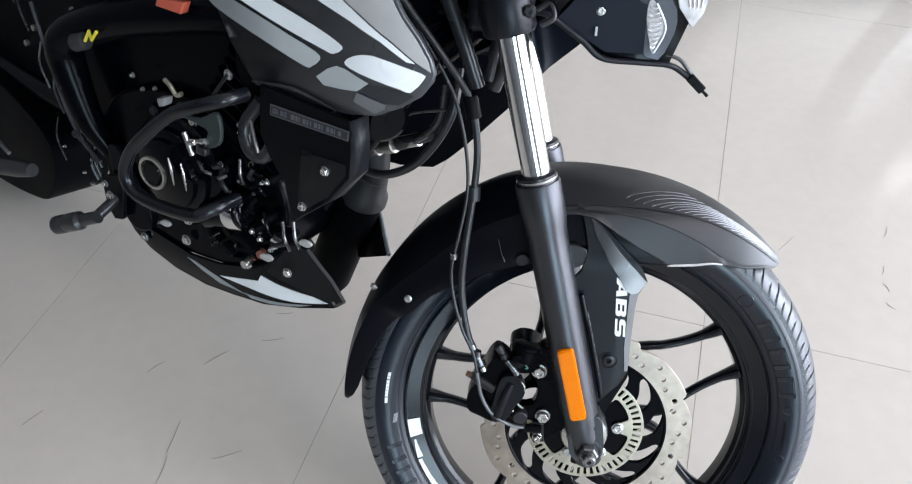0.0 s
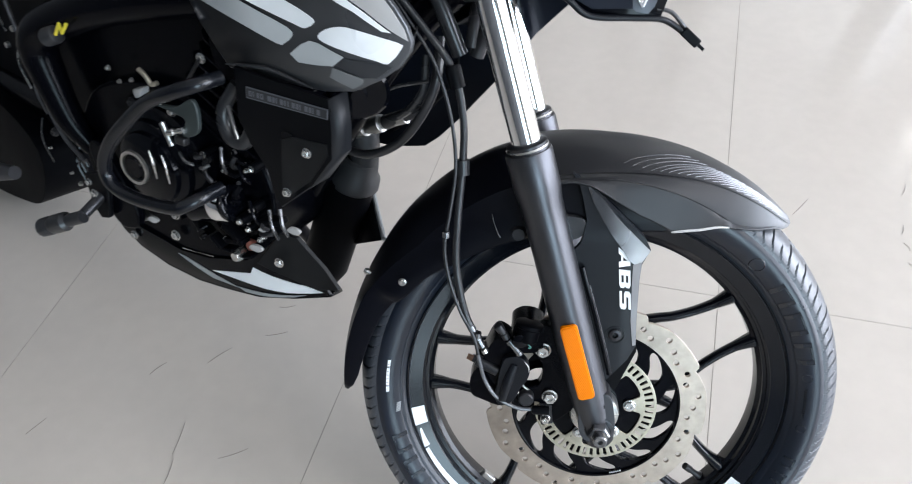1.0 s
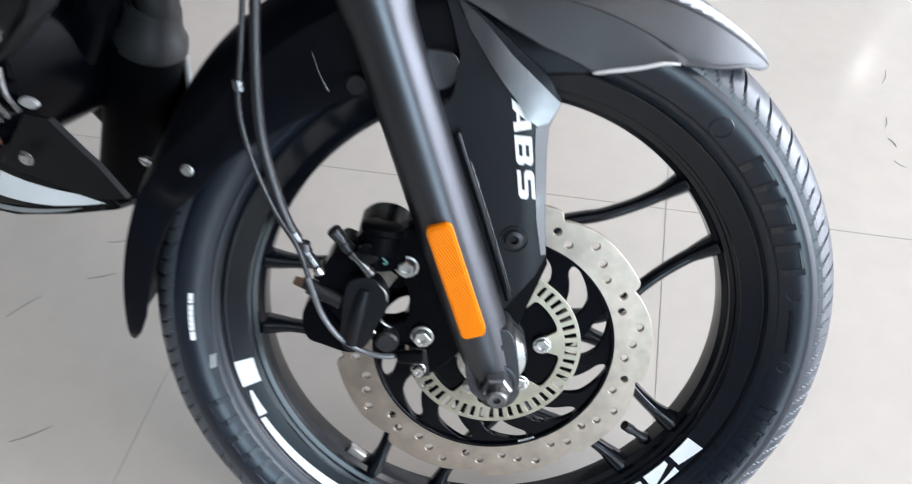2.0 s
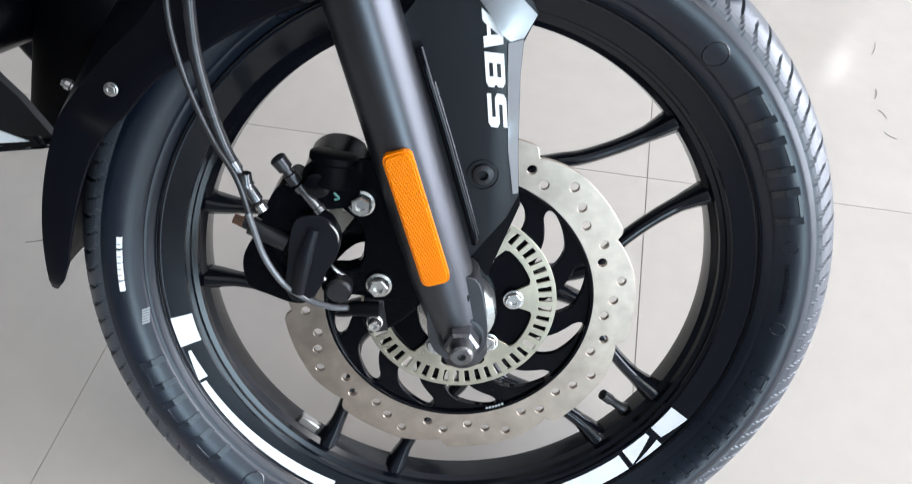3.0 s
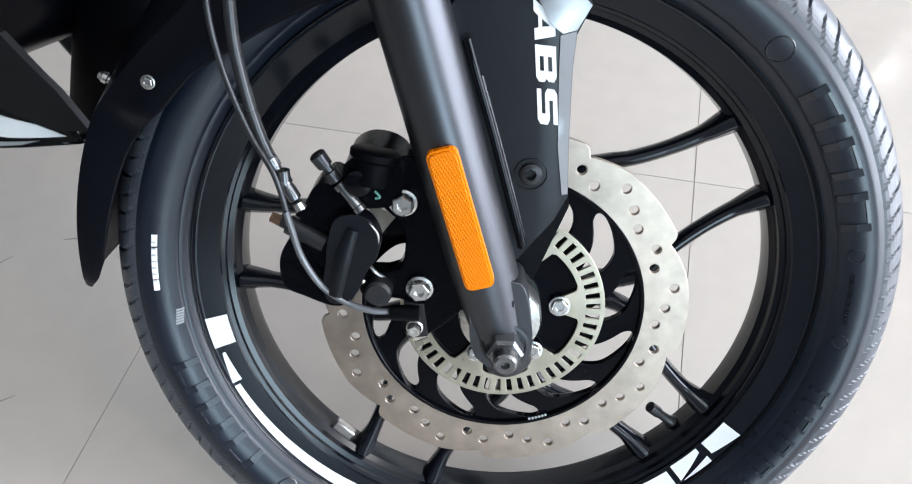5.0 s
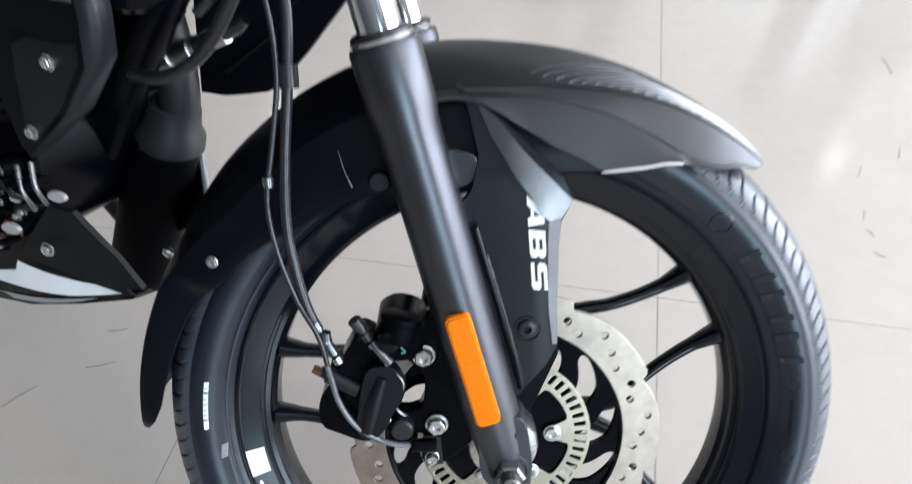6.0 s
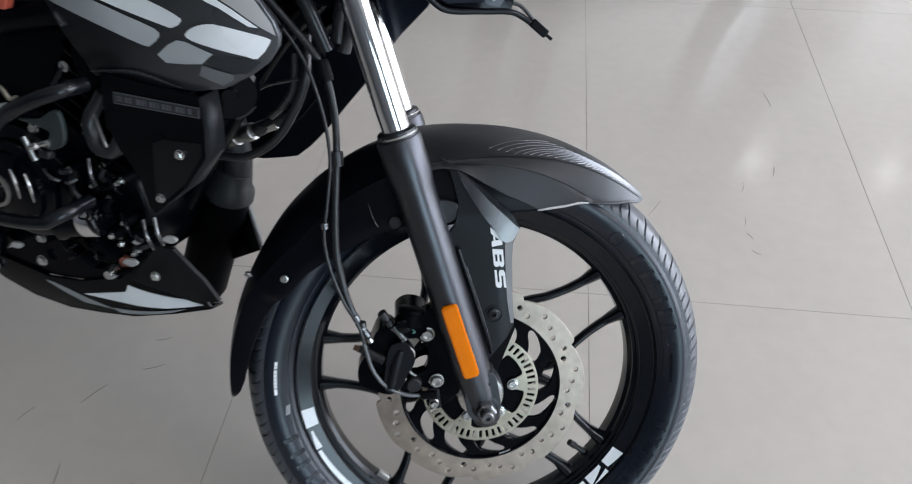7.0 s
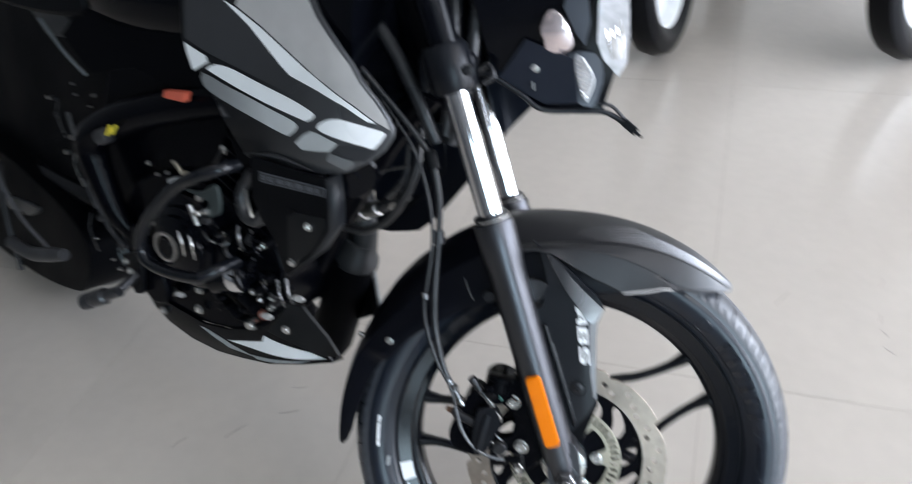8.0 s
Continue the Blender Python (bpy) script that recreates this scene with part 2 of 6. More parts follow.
def tube(pts, r, seg=10, n=8, bm=None, flat=1.0, square=False):
    """A capped tube along a spline; r is one radius or one for each point; flat squeezes it across y."""
    path = spline(pts, n) if n > 1 else [Vector(p) for p in pts]
    rs = r if isinstance(r, (list, tuple)) else [r] * len(pts)
    bm = bm or bmesh.new()
    rings = []
    up = Vector((0, 1, 0))
    for k, p in enumerate(path):
        d = (path[min(k + 1, len(path) - 1)] - path[max(k - 1, 0)]).normalized()
        if abs(d.dot(up)) > 0.93:
            up = Vector((0.2, 0.3, 1)).normalized()
        a = (up - d * up.dot(d)).normalized()
        b = d.cross(a)
        up = a
        f = k / (len(path) - 1) * (len(rs) - 1)
        i = min(int(f), len(rs) - 2)
        rad = rs[i] + (rs[i + 1] - rs[i]) * (f - i)
        ring = []
        for s in range(seg):
            w = 2 * math.pi * (s + (0.5 if square else 0)) / seg
            ring.append(bm.verts.new(p + rad * (math.cos(w) * a * flat + math.sin(w) * b)))
        rings.append(ring)
    for a, b in zip(rings, rings[1:]):
        for s in range(seg):
            bm.faces.new((a[s], a[(s + 1) % seg], b[(s + 1) % seg], b[s]))
    bm.faces.new(rings[0][::-1])
    bm.faces.new(rings[-1])
    bmesh.ops.recalc_face_normals(bm, faces=bm.faces)
    return bm


def along(p, q):
    """The pose whose y axis runs from p to q."""
    p, q = Vector(p), Vector(q)
    return Matrix.Translation(p) @ Vector((0, 1, 0)).rotation_difference((q - p).normalized()).to_matrix().to_4x4()


def lathe(p, q, profile, n=20, bm=None):
    """A turned body from p towards q: (distance, radius) pairs."""
    return revolve(profile, n, along(p, q), bm=bm)


def block(x0, x1, y0, y1, z0, z1, bm=None):
    bm = bm or bmesh.new()
    r = bmesh.ops.create_cube(bm, size=1, matrix=Matrix.Translation(((x0 + x1) / 2, (y0 + y1) / 2, (z0 + z1) / 2)) @ Matrix.Diagonal((x1 - x0, y1 - y0, z1 - z0, 1)))
    return bm


BOLTS = {}


def bolt(parent, x, y, z, r=0.006, material=bolt_metal, name="bolt", h=0.005, m=None):
    """A flanged hexagon bolt head that faces -y."""
    key = (r, material.name, h)
    if key not in BOLTS:
        bm = revolve([(0, 0), (0, r * 1.25), (-h * 0.25, r * 1.25), (-h * 0.35, r * 1.02)], 20)
        hexa = revolve([(-h * 0.2, r * 0.98), (-h * 0.9, r * 0.98), (-h, r * 0.86), (-h, r * 0.5), (-h * 0.7, r * 0.42), (-h * 0.7, 0)], 6, bm=bm)
        me = bpy.data.meshes.new("bolt")
        hexa.normal_update()
        hexa.to_mesh(me)
        hexa.free()
        me.materials.append(material)
        BOLTS[key] = me
    base = PLACE[parent.name] if m is None else m
    return part(name, BOLTS[key], material, parent, frame_m=base @ pose(x, y, z, 0, random.uniform(0, 60), 0))


LETTERS = {
    "A": ([(0, 0), (0.52, 1), (0.95, 1), (1, 0), (0.72, 0), (0.71, 0.2), (0.42, 0.2), (0.3, 0)], [[(0.5, 0.38), (0.7, 0.38), (0.7, 0.76)]]),
    "B": ([(0, 0), (0.1, 1), (0.86, 1), (0.99, 0.87), (0.96, 0.62), (0.88, 0.5), (0.96, 0.4), (0.93, 0.13), (0.8, 0)], [[(0.29, 0.2), (0.31, 0.4), (0.68, 0.4), (0.66, 0.2)], [(0.33, 0.6), (0.35, 0.8), (0.72, 0.8), (0.7, 0.6)]]),
    "S": ([(0, 0), (0.02, 0.22), (0.66, 0.22), (0.68, 0.4), (0.15, 0.4), (0.03, 0.53), (0.07, 0.87), (0.2, 1), (1, 1), (0.97, 0.78), (0.35, 0.78), (0.33, 0.6), (0.85, 0.6), (0.97, 0.48), (0.93, 0.13), (0.8, 0)], []),
}


def letter(ch, start, way, up, wide, high, front):
    """One slanted block letter in the x-z plane."""
    at = lambda q: tuple(Vector(start) + Vector(way) * q[0] * wide + Vector(up) * q[1] * high)
    outline, holes = LETTERS[ch]
    return panel([at(q) for q in outline], front, 0.001, [[at(q) for q in h] for h in holes])


# ---- the room ----
RX0, RX1, RY0, RY1, RH = -4.5, 5.0, -4.5, 5.4, 3.0


def wall(name, x0, x1, y0, y1, z0=0.0, z1=RH, material=wall_paint, label="plain off-white painted showroom wall"):
    bm = block(x0, x1, y0, y1, z0, z1)
    return tagged(part(name, bm, material, None, smooth=False), label, "wall", kind="structure")


wall("wall_north", RX0 - 0.2, RX1 + 0.2, RY1, RY1 + 0.2)
# west and south walls are unseen; their dark colour keeps reflections dark
wall("wall_west", RX0 - 0.2, RX0, RY0, RY1, material=dark_wall, label="unseen showroom wall, made dark grey to darken reflections")
# east wall with the wide glass front, south wall with a glass door
wall("wall_east", RX1, RX1 + 0.2, RY0, -2.85)
wall("wall_east", RX1, RX1 + 0.2, 4.25, RY1)
wall("wall_east", RX1, RX1 + 0.2, -2.85, 4.25, 0.0, 0.15)
wall("wall_east", RX1, RX1 + 0.2, -2.85, 4.25, 2.85, RH)
for wx0, wx1, wz0, wz1 in ((RX0 - 0.2, 1.7, 0, RH), (3.3, RX1 + 0.2, 0, RH), (1.7, 3.3, 0, 0.25), (1.7, 3.3, 2.45, RH)):
    wall("wall_south", wx0, wx1, RY0 - 0.2, RY0, wz0, wz1, dark_wall, "unseen showroom wall, made dark grey to darken reflections")
ceil = part("ceiling", block(RX0 - 0.2, RX1 + 0.2, RY0 - 0.2, RY1 + 0.2, RH, RH + 0.15), ceiling_paint, None, smooth=False)
tagged(ceil, "plain white showroom ceiling", "ceiling", kind="structure")


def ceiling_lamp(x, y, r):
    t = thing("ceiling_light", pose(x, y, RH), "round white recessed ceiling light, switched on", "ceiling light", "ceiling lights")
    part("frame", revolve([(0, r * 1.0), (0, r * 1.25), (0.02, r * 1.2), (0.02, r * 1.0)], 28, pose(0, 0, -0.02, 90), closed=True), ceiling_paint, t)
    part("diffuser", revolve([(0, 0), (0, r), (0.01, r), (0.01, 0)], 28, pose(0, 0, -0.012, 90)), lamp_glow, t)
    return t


# the first two mirror in the floor; the other four are added, unseen fill
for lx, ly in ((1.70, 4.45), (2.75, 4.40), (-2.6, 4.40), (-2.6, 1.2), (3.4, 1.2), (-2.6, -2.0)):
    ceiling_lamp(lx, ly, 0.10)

# added fill lights, set where the floor doesn't mirror them
def fill_panel(x, y, half=0.3):
    t = thing("fill_panel", pose(x, y, RH), "square white fill light on the ceiling, added out of view", "ceiling light", "square ceiling lights")
    part("frame", panel([(-half - 0.02, -half - 0.02), (half + 0.02, -half - 0.02), (half + 0.02, half + 0.02), (-half - 0.02, half + 0.02)], 0.0, 0.02, [[(-half, -half), (half, -half), (half, half), (-half, half)]]), ceiling_paint, t, "", pose(x, y, RH, 90) @ pose(0, 0, 0, 180))
    part("diffuser", block(-half, half, -half, half, -0.014, -0.004), fill_glow, t)
    return t


for lx, ly in ((2.5, -0.3), (2.5, -2.0)):
    fill_panel(lx, ly)

# upright tube lamp on the far wall
tube_lamp = thing("wall_light", pose(-0.27, RY1 - 0.03, 2.62), "upright white tube light on the far wall", "wall light")
part("holder", block(-0.03, 0.03, 0.0, 0.03, -0.34, 0.34), ceiling_paint, tube_lamp, bevel=0.004)
part("tube", lathe((0, -0.02, -0.31), (0, -0.02, 0.31), [(0, 0), (0, 0.016), (0.62, 0.016), (0.62, 0)], 14), lamp_glow, tube_lamp)

# floor: one bed of grout, each tile laid on it
floor = part("floor", block(RX0, RX1, RY0, RY1, -0.06, -0.0060), grout_mat, None, smooth=False)
tagged(floor, "glossy beige vitrified tile floor with thin dark joints", "floor", kind="structure")

# ---- the motorcycle ----
moto = thing("motorcycle", pose(-0.2165, -0.4156, 0.0), "black and grey motorcycle with white graphics leaning on its stand", "motorcycle")


def front_wheel():
    hw = 0.036
    prof = [(-hw, 0.2352), (-hw - 0.0012, 0.2338), (-hw + 0.0008, 0.2322), (-0.0338, 0.2318), (-0.0285, 0.2150), (-0.0268, 0.2143), (-0.0255, 0.2118), (-0.0222, 0.2112), (-0.0205, 0.2075),
            (-0.0155, 0.2065), (-0.0125, 0.2025), (0.0, 0.2015)]
    prof = prof + [(-y * 0.62, r) for y, r in reversed(prof[:-1])] + [(hw * 0.62 - 0.003, 0.237), (0.012, 0.223), (-0.02, 0.223), (-hw + 0.004, 0.237)]
    rim = part("front_wheel", revolve(prof, 144, closed=True), rim_paint, moto, "matte black cast alloy wheel", MD)
    # hub
    part("hub", revolve([(-0.047, 0.0), (-0.047, 0.03), (-0.04, 0.036), (-0.02, 0.04), (0.02, 0.04), (0.04, 0.036), (0.05, 0.028), (0.05, 0.0)], 40), rim_paint, rim)
    # five hub arms, each parting into two spokes
    curve = ((0.036, 3.0), (0.075, 5.0), (0.104, 8.0), (0.118, 13.0), (0.134, 19.0), (0.158, 23.5), (0.182, 25.8), (0.206, 26.8))
    for k in range(5):
        for side in (-1, 1):
            pts = []
            for r, d in curve:
                w = radians(-8 + 72 * k + side * d)
                pts.append((r * math.cos(w), -0.006, r * math.sin(w)))
            part("spoke", tube(pts, [0.0110, 0.0080, 0.0066, 0.0060, 0.0057, 0.0057, 0.0063, 0.0100], 8, 5, flat=1.3, square=True), rim_paint, rim, bevel=0.0015)
    # tyre: side walls and a grooved tread band
    half = [(0.033, 0.2300), (0.0365, 0.2362), (0.0400, 0.2385), (0.0412, 0.2415), (0.0428, 0.2424), (0.0438, 0.2440), (0.0466, 0.2480), (0.0489, 0.2525), (0.0503, 0.2575), (0.0508, 0.2620), (0.0504, 0.2655), (0.0500, 0.2672), (0.0482, 0.2710)]
    back = [(0.0455, 0.2655), (0.0445, 0.255), (0.040, 0.244), (0.033, 0.236)]
    for s in (-1, 1):
        bm = revolve([(s * y * (1.0 if s < 0 else 0.86), r) for y, r in half + back], 144, closed=True)
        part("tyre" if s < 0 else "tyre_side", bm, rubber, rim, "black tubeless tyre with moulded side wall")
    nu, nv = 2880, 36
    verts, faces = [], []
    for i in range(nu):
        deg = 360 * i / nu
        a = radians(deg)
        for j in range(nv + 1):
            q = -1 + 2 * j / nv
            e = abs(q)
            y = (0.0478 if q < 0 else 0.0412) * math.sin(q * math.pi / 2 * 0.98)
            r = 0.2695 + 0.0270 * math.cos(q * math.pi / 2) ** 0.8
            # thin slanted grooves, one long and one short in turn, and a wavy centre groove
            d = 0.0
            if 0.28 < e < 0.965:
                u = (deg - 2.7 * (1 - math.exp(-(0.95 - e) / 0.18)) - (3.2 if q < 0 else 1.7)) / 6 % 1.0
                d = max(0.0, min(1.0, (0.044 - min(u, 1 - u)) / 0.014)) * min(1.0, (e - 0.28) / 0.04)
                if e > 0.60:
                    d = max(d, max(0.0, min(1.0, (0.042 - abs(u - 0.5)) / 0.014)) * min(1.0, (e - 0.60) / 0.04))
            if abs(e - 0.13 - 0.05 * math.sin(a * 30)) < 0.035:
                d = 1.0
            r -= 0.0040 * d
            verts.append((r * math.cos(a), y, r * math.sin(a)))
    for i in range(nu):
        for j in range(nv):
            p, q2 = i * (nv + 1) + j, ((i + 1) % nu) * (nv + 1) + j
            faces.append((p, q2, q2 + 1, p + 1))
    me = bpy.data.meshes.new("tread")
    me.from_pydata(verts, [], faces)
    me.materials.append(tread_sheen_rubber)
    part("tread", me, tread_sheen_rubber, rim, "tread with slanted grooves")
    # moulded marks on the side wall: bars and a ring in place of the maker's lettering
    def ywall(r):
        for (y1, ra), (y2, rb) in zip(half, half[1:]):
            if ra <= r <= rb:
                return y1 + (y2 - y1) * (r - ra) / (rb - ra)
        return half[-1][0]
    def wallmark(a0, a1, r0, r1, lift=0.0010, mtl=moulded_rubber, name="moulded_mark"):
        verts, faces = [], []
        n = max(2, int((a1 - a0) / 1.5))
        for i in range(n + 1):
            w = radians(a0 + (a1 - a0) * i / n)
            for r, k in ((r0, 0.0), (r0 + 0.0004, 1), ((r0 + r1) / 2, 1), (r1 - 0.0004, 1), (r1, 0.0)):
                verts.append((r * math.cos(w), -ywall(r) - lift * k, r * math.sin(w)))
        for i in range(n):
            for j in range(4):
                p = i * 5 + j
                faces.append((p, p + 1, p + 6, p + 5))
        me = bpy.data.meshes.new(name)
        me.from_pydata(verts, [], faces)
        me.materials.append(mtl)
        return part(name, me, mtl, rim)
    def bars(a, r0, r1, count, wide, gap):
        for k in range(count):
            wallmark(a, a + wide * 0.17, r0, r1)
            wallmark(a + wide * 0.66, a + wide * 0.83, r0, r1)
            wallmark(a + wide * 0.17, a + wide * 0.66, r1 - 0.0030, r1)
            a += wide + gap
    bars(12.5, 0.2425, 0.2615, 3, 7.9, 1.3)
    bars(193.3, 0.2425, 0.2615, 3, 7.6, 1.3)
    bars(301, 0.2465, 0.2610, 8, 4.1, 1.4)
    bars(246, 0.2465, 0.2610, 8, 4.1, 1.4)
    def wallring(a, rc, size):
        """A low ring that follows the bulge of the side wall."""
        verts, faces = [], []
        n = 24
        for i in range(n):
            w = 2 * math.pi * i / n
            for k, lift in ((1.0, 0.0), (0.93, 0.0005), (0.86, 0.0)):
                x = rc * math.cos(radians(a)) + size * k * math.cos(w)
                z = rc * math.sin(radians(a)) + size * k * math.sin(w)
                verts.append((x, -ywall(math.hypot(x, z)) - lift, z))
        for i in range(n):
            for j in range(2):
                p, q = i * 3 + j, (i + 1) % n * 3 + j
                faces.append((p, p + 1, q + 1, q))
        me = bpy.data.meshes.new("moulded_ring")
        me.from_pydata(verts, [], faces)
        me.materials.append(moulded_rubber)
        part("moulded_ring", me, moulded_rubber, rim)
    for a, size in ((45.7, 0.0090), (225.5, 0.0090), (8.2, 0.0055), (-7.6, 0.0055)):
        wallring(a, 0.2520, size)
    for k in range(16):
        wallmark(-4.5 + k * 0.6, -4.1 + k * 0.6, 0.2490, 0.2520, 0.0012)
    # printed sticker and stamp on the tyre, reflective tape on the rim
    for a0, a1 in ((168.9, 171.0), (171.35, 173.6), (173.75, 176.9), (177.2, 179.0)):
        wallmark(a0, a1, 0.2545, 0.2585, 0.0014, white_decal, "paper_label")
    for k in range(7):
        wallmark(170.1 + 1.15 * k, 170.35 + 1.15 * k, 0.2549, 0.2581, 0.0018, pale_decal, "label_mark")
    for k in range(6):
        wallmark(183.2 + 0.5 * k, 183.6 + 0.5 * k, 0.2418 + 0.0004 * k, 0.2470 + 0.0004 * k, 0.0008, grey_decal, "stamp_mark")
    def tape(a0, a1, k0, k1):
        """Tape on the sloping band of the rim; k runs from the lip to the inner step."""
        p0, p1 = Vector((-0.0338, 0.2316)), Vector((-0.0286, 0.2152))
        verts, faces = [], []
        n = max(2, int((a1 - a0) / 1.5))
        for i in range(n + 1):
            w = radians(a0 + (a1 - a0) * i / n)
            for k in (k0(i / n) if callable(k0) else k0, k1(i / n) if callable(k1) else k1):
                y, r = p0 + (p1 - p0) * k
                y -= 0.0010
                verts.append((r * math.cos(w), y, r * math.sin(w)))
        for i in range(n):
            p = i * 2
            faces.append((p, p + 1, p + 3, p + 2))
        me = bpy.data.meshes.new("reflective_tape")
        me.from_pydata(verts, [], faces)
        me.materials.append(white_decal)
        part("reflective_tape", me, white_decal, rim, "white reflective rim tape")
    tape(187.0, 193.6, 0.0, 0.98)
    tape(195.0, 201.9, lambda s: 0.22 - 0.2 * s, lambda s: 0.36 + 0.12 * s)
    tape(202.6, 240.5, lambda s: 0.02, lambda s: 0.30 + 0.35 * s - 0.05 * s * s)
    tape(241.5, 309.5, lambda s: 0.0, lambda s: 0.10 + 0.75 * min(1, 1.25 * s))
    tape(310.8, 317.8, lambda s: 0.08 + 0.62 * s, 0.95)
    tape(311.5, 318.5, 0.02, lambda s: 0.05 + 0.30 * s)
    tape(319.6, 326.5, lambda s: 0.30 - 0.28 * s, 0.98)
    # valve
    w = radians(-43.8)
    d = Vector((math.cos(w), 0, math.sin(w)))
    e = d * 0.206
    part("valve", lathe(e, e - d + Vector((0, -0.25, 0)), [(0, 0.007), (0.006, 0.006), (0.009, 0.004), (0.022, 0.0038), (0.023, 0.0048), (0.034, 0.0046), (0.035, 0.0)], 14), hose_rubber, rim)
    # balance weight
    w = radians(235)
    part("balance_weight", block(-0.010, 0.010, -0.012, -0.004, -0.203, -0.194), steel, rim, "clip-on wheel weight", MD @ pose(0, 0, 0, 0, -(228 - 270), 0), bevel=0.0015)

    # brake disc: nine petals, five holes in each, on a black carrier
    yd = -0.0613
    outer = []
    for i in range(270):
        a = 2 * math.pi * i / 270
        q = (a * 9 / (2 * math.pi)) % 1.0
        rr = 0.1258 + 0.0060 * min(1.0, 3.0 * q) ** 0.7 + 0.0010 * q
        if q > 0.95:
            rr -= 0.0060 * (q - 0.95) / 0.05
        w = radians(63) - a
        outer.append((rr * math.cos(w), rr * math.sin(w)))
    holes = [circle(0, 0, 0.1008, 108)]
    for k in range(9):
        for da, r in ((0, 0.1222), (-7.4, 0.1160), (-14.2, 0.1106), (-24.2, 0.1158), (-31.0, 0.1104)):
            a = radians(47.6 + 40 * k + da)
            holes.append(circle(r * math.cos(a), r * math.sin(a), 0.0034, 12))
    disc = part("brake_disc", panel(outer, yd - 0.002, 0.004, holes), disc_steel, rim, "drilled petal brake disc", bevel=0.0005)
    # carrier: twelve swept arms between an outer band and the hub
    slots = []
    for k in range(12):
        pts = []
        for r, da in ((0.0590, -24), (0.0660, -27.5), (0.0745, -27), (0.0820, -24), (0.0885, -19.5), (0.0940, -11.5), (0.0978, -4), (0.0965, -0.2), (0.0905, -1.2), (0.0850, -5.5), (0.0780, -11), (0.0680, -17)):
            w = radians(-12.0 + 30 * k + da)
            pts.append((r * math.cos(w), r * math.sin(w)))
        slots.append(smooth_loop(pts, 3))
    part("disc_carrier", panel(circle(0, 0, 0.1012, 108), yd + 0.0005, 0.0060, slots + [circle(0, 0, 0.026, 30)]), gloss_black, rim, "black disc carrier", bevel=0.0008)
    part("carrier_rim", panel(circle(0, 0, 0.1013, 108), yd - 0.0024, 0.004, [circle(0, 0, 0.0985, 108)]), gloss_black, rim, "", bevel=0.0006)
    # stamped print on the carrier band
    for k in range(6):
        w = radians(283 + 1.5 * k)
        x, z = 0.0972 * math.cos(w), 0.0972 * math.sin(w)
        part("print_bar", panel(circle(x, z, 0.0011, 4), yd - 0.0030, 0.001), pale_decal, rim)
    # toothed ring of the wheel-speed sensor
    teeth = []
    for k in range(50):
        a0, a1 = radians(k * 7.2), radians(k * 7.2 + 3.3)
        teeth.append([(r * math.cos(w), r * math.sin(w)) for r, w in ((0.0600, a0), (0.0600, a1), (0.0700, a1), (0.0700, a0))])
    inner = []
    for i in range(120):
        a = 2 * math.pi * i / 120
        c6 = math.cos(6 * (a - radians(3)))
        rr = 0.0560 - 0.022 * max(0.0, (c6 - 0.30) / 0.70) ** 0.6
        inner.append((rr * math.cos(a), rr * math.sin(a)))
    part("sensor_ring", panel(circle(0, 0, 0.0733, 108), yd - 0.0028, 0.0022, teeth + [inner]), zinc, rim, "slotted zinc sensor ring", bevel=0.0003)
    for k in range(6):
        a = radians(3 + 60 * k)
        bolt(rim, 0.041 * math.cos(a), yd - 0.0028, 0.041 * math.sin(a), 0.0062, bolt_metal, h=0.004)
    return rim


rim = front_wheel()


# ---- fork ----
def fx(z):
    """The fork's axis in W."""
    return 0.002 - 0.246 * (z + 0.007)


FD = Vector((-0.246, 0, 1)).normalized()


def fork_leg(y, near):
    dz = 0.0 if near else -0.016
    dx = 0.0 if near else 0.008
    foot = Vector((fx(0) + dx, y, dz))
    p = lambda s: foot + FD * s
    body = lathe(p(-0.03), p(1), [(0, 0.0), (0, 0.013), (0.004, 0.0165), (0.03, 0.019), (0.05, 0.0205), (0.075, 0.0222), (0.12, 0.0226), (0.29, 0.0226), (0.318, 0.0230), (0.332, 0.0250),
                                  (0.372, 0.0250), (0.3755, 0.0240), (0.3755, 0.0215), (0.379, 0.0205), (0.379, 0.0)], 36)
    leg = part("fork_leg", body, fork_paint, moto, "satin black lower fork leg", MW)
    part("stanchion", lathe(p(0.33), p(1), [(0, 0.0157), (0.46, 0.0157), (0.46, 0.0)], 32), chrome, leg, "chromed fork tube")
    part("dust_seal", lathe(p(0.3485), p(1), [(0, 0.0215), (0.0045, 0.0215), (0.0065, 0.0185), (0.0065, 0.0155)], 32), dark_bolt, leg, "rubber dust seal with spring clip")
    part("seal_clip", lathe(p(0.3478), p(1), [(0, 0.0222), (0.0012, 0.0227), (0.0024, 0.0222)], 32), steel, leg)
    part("upper_tube", lathe(p(0.53 if near else 0.60), p(1), [(0, 0.0195), (0.20, 0.0195), (0.20, 0)], 28), gloss_black, leg, "black upper fork tube")
    return leg


leg = fork_leg(-0.090, True)
fork_leg(0.090, False)
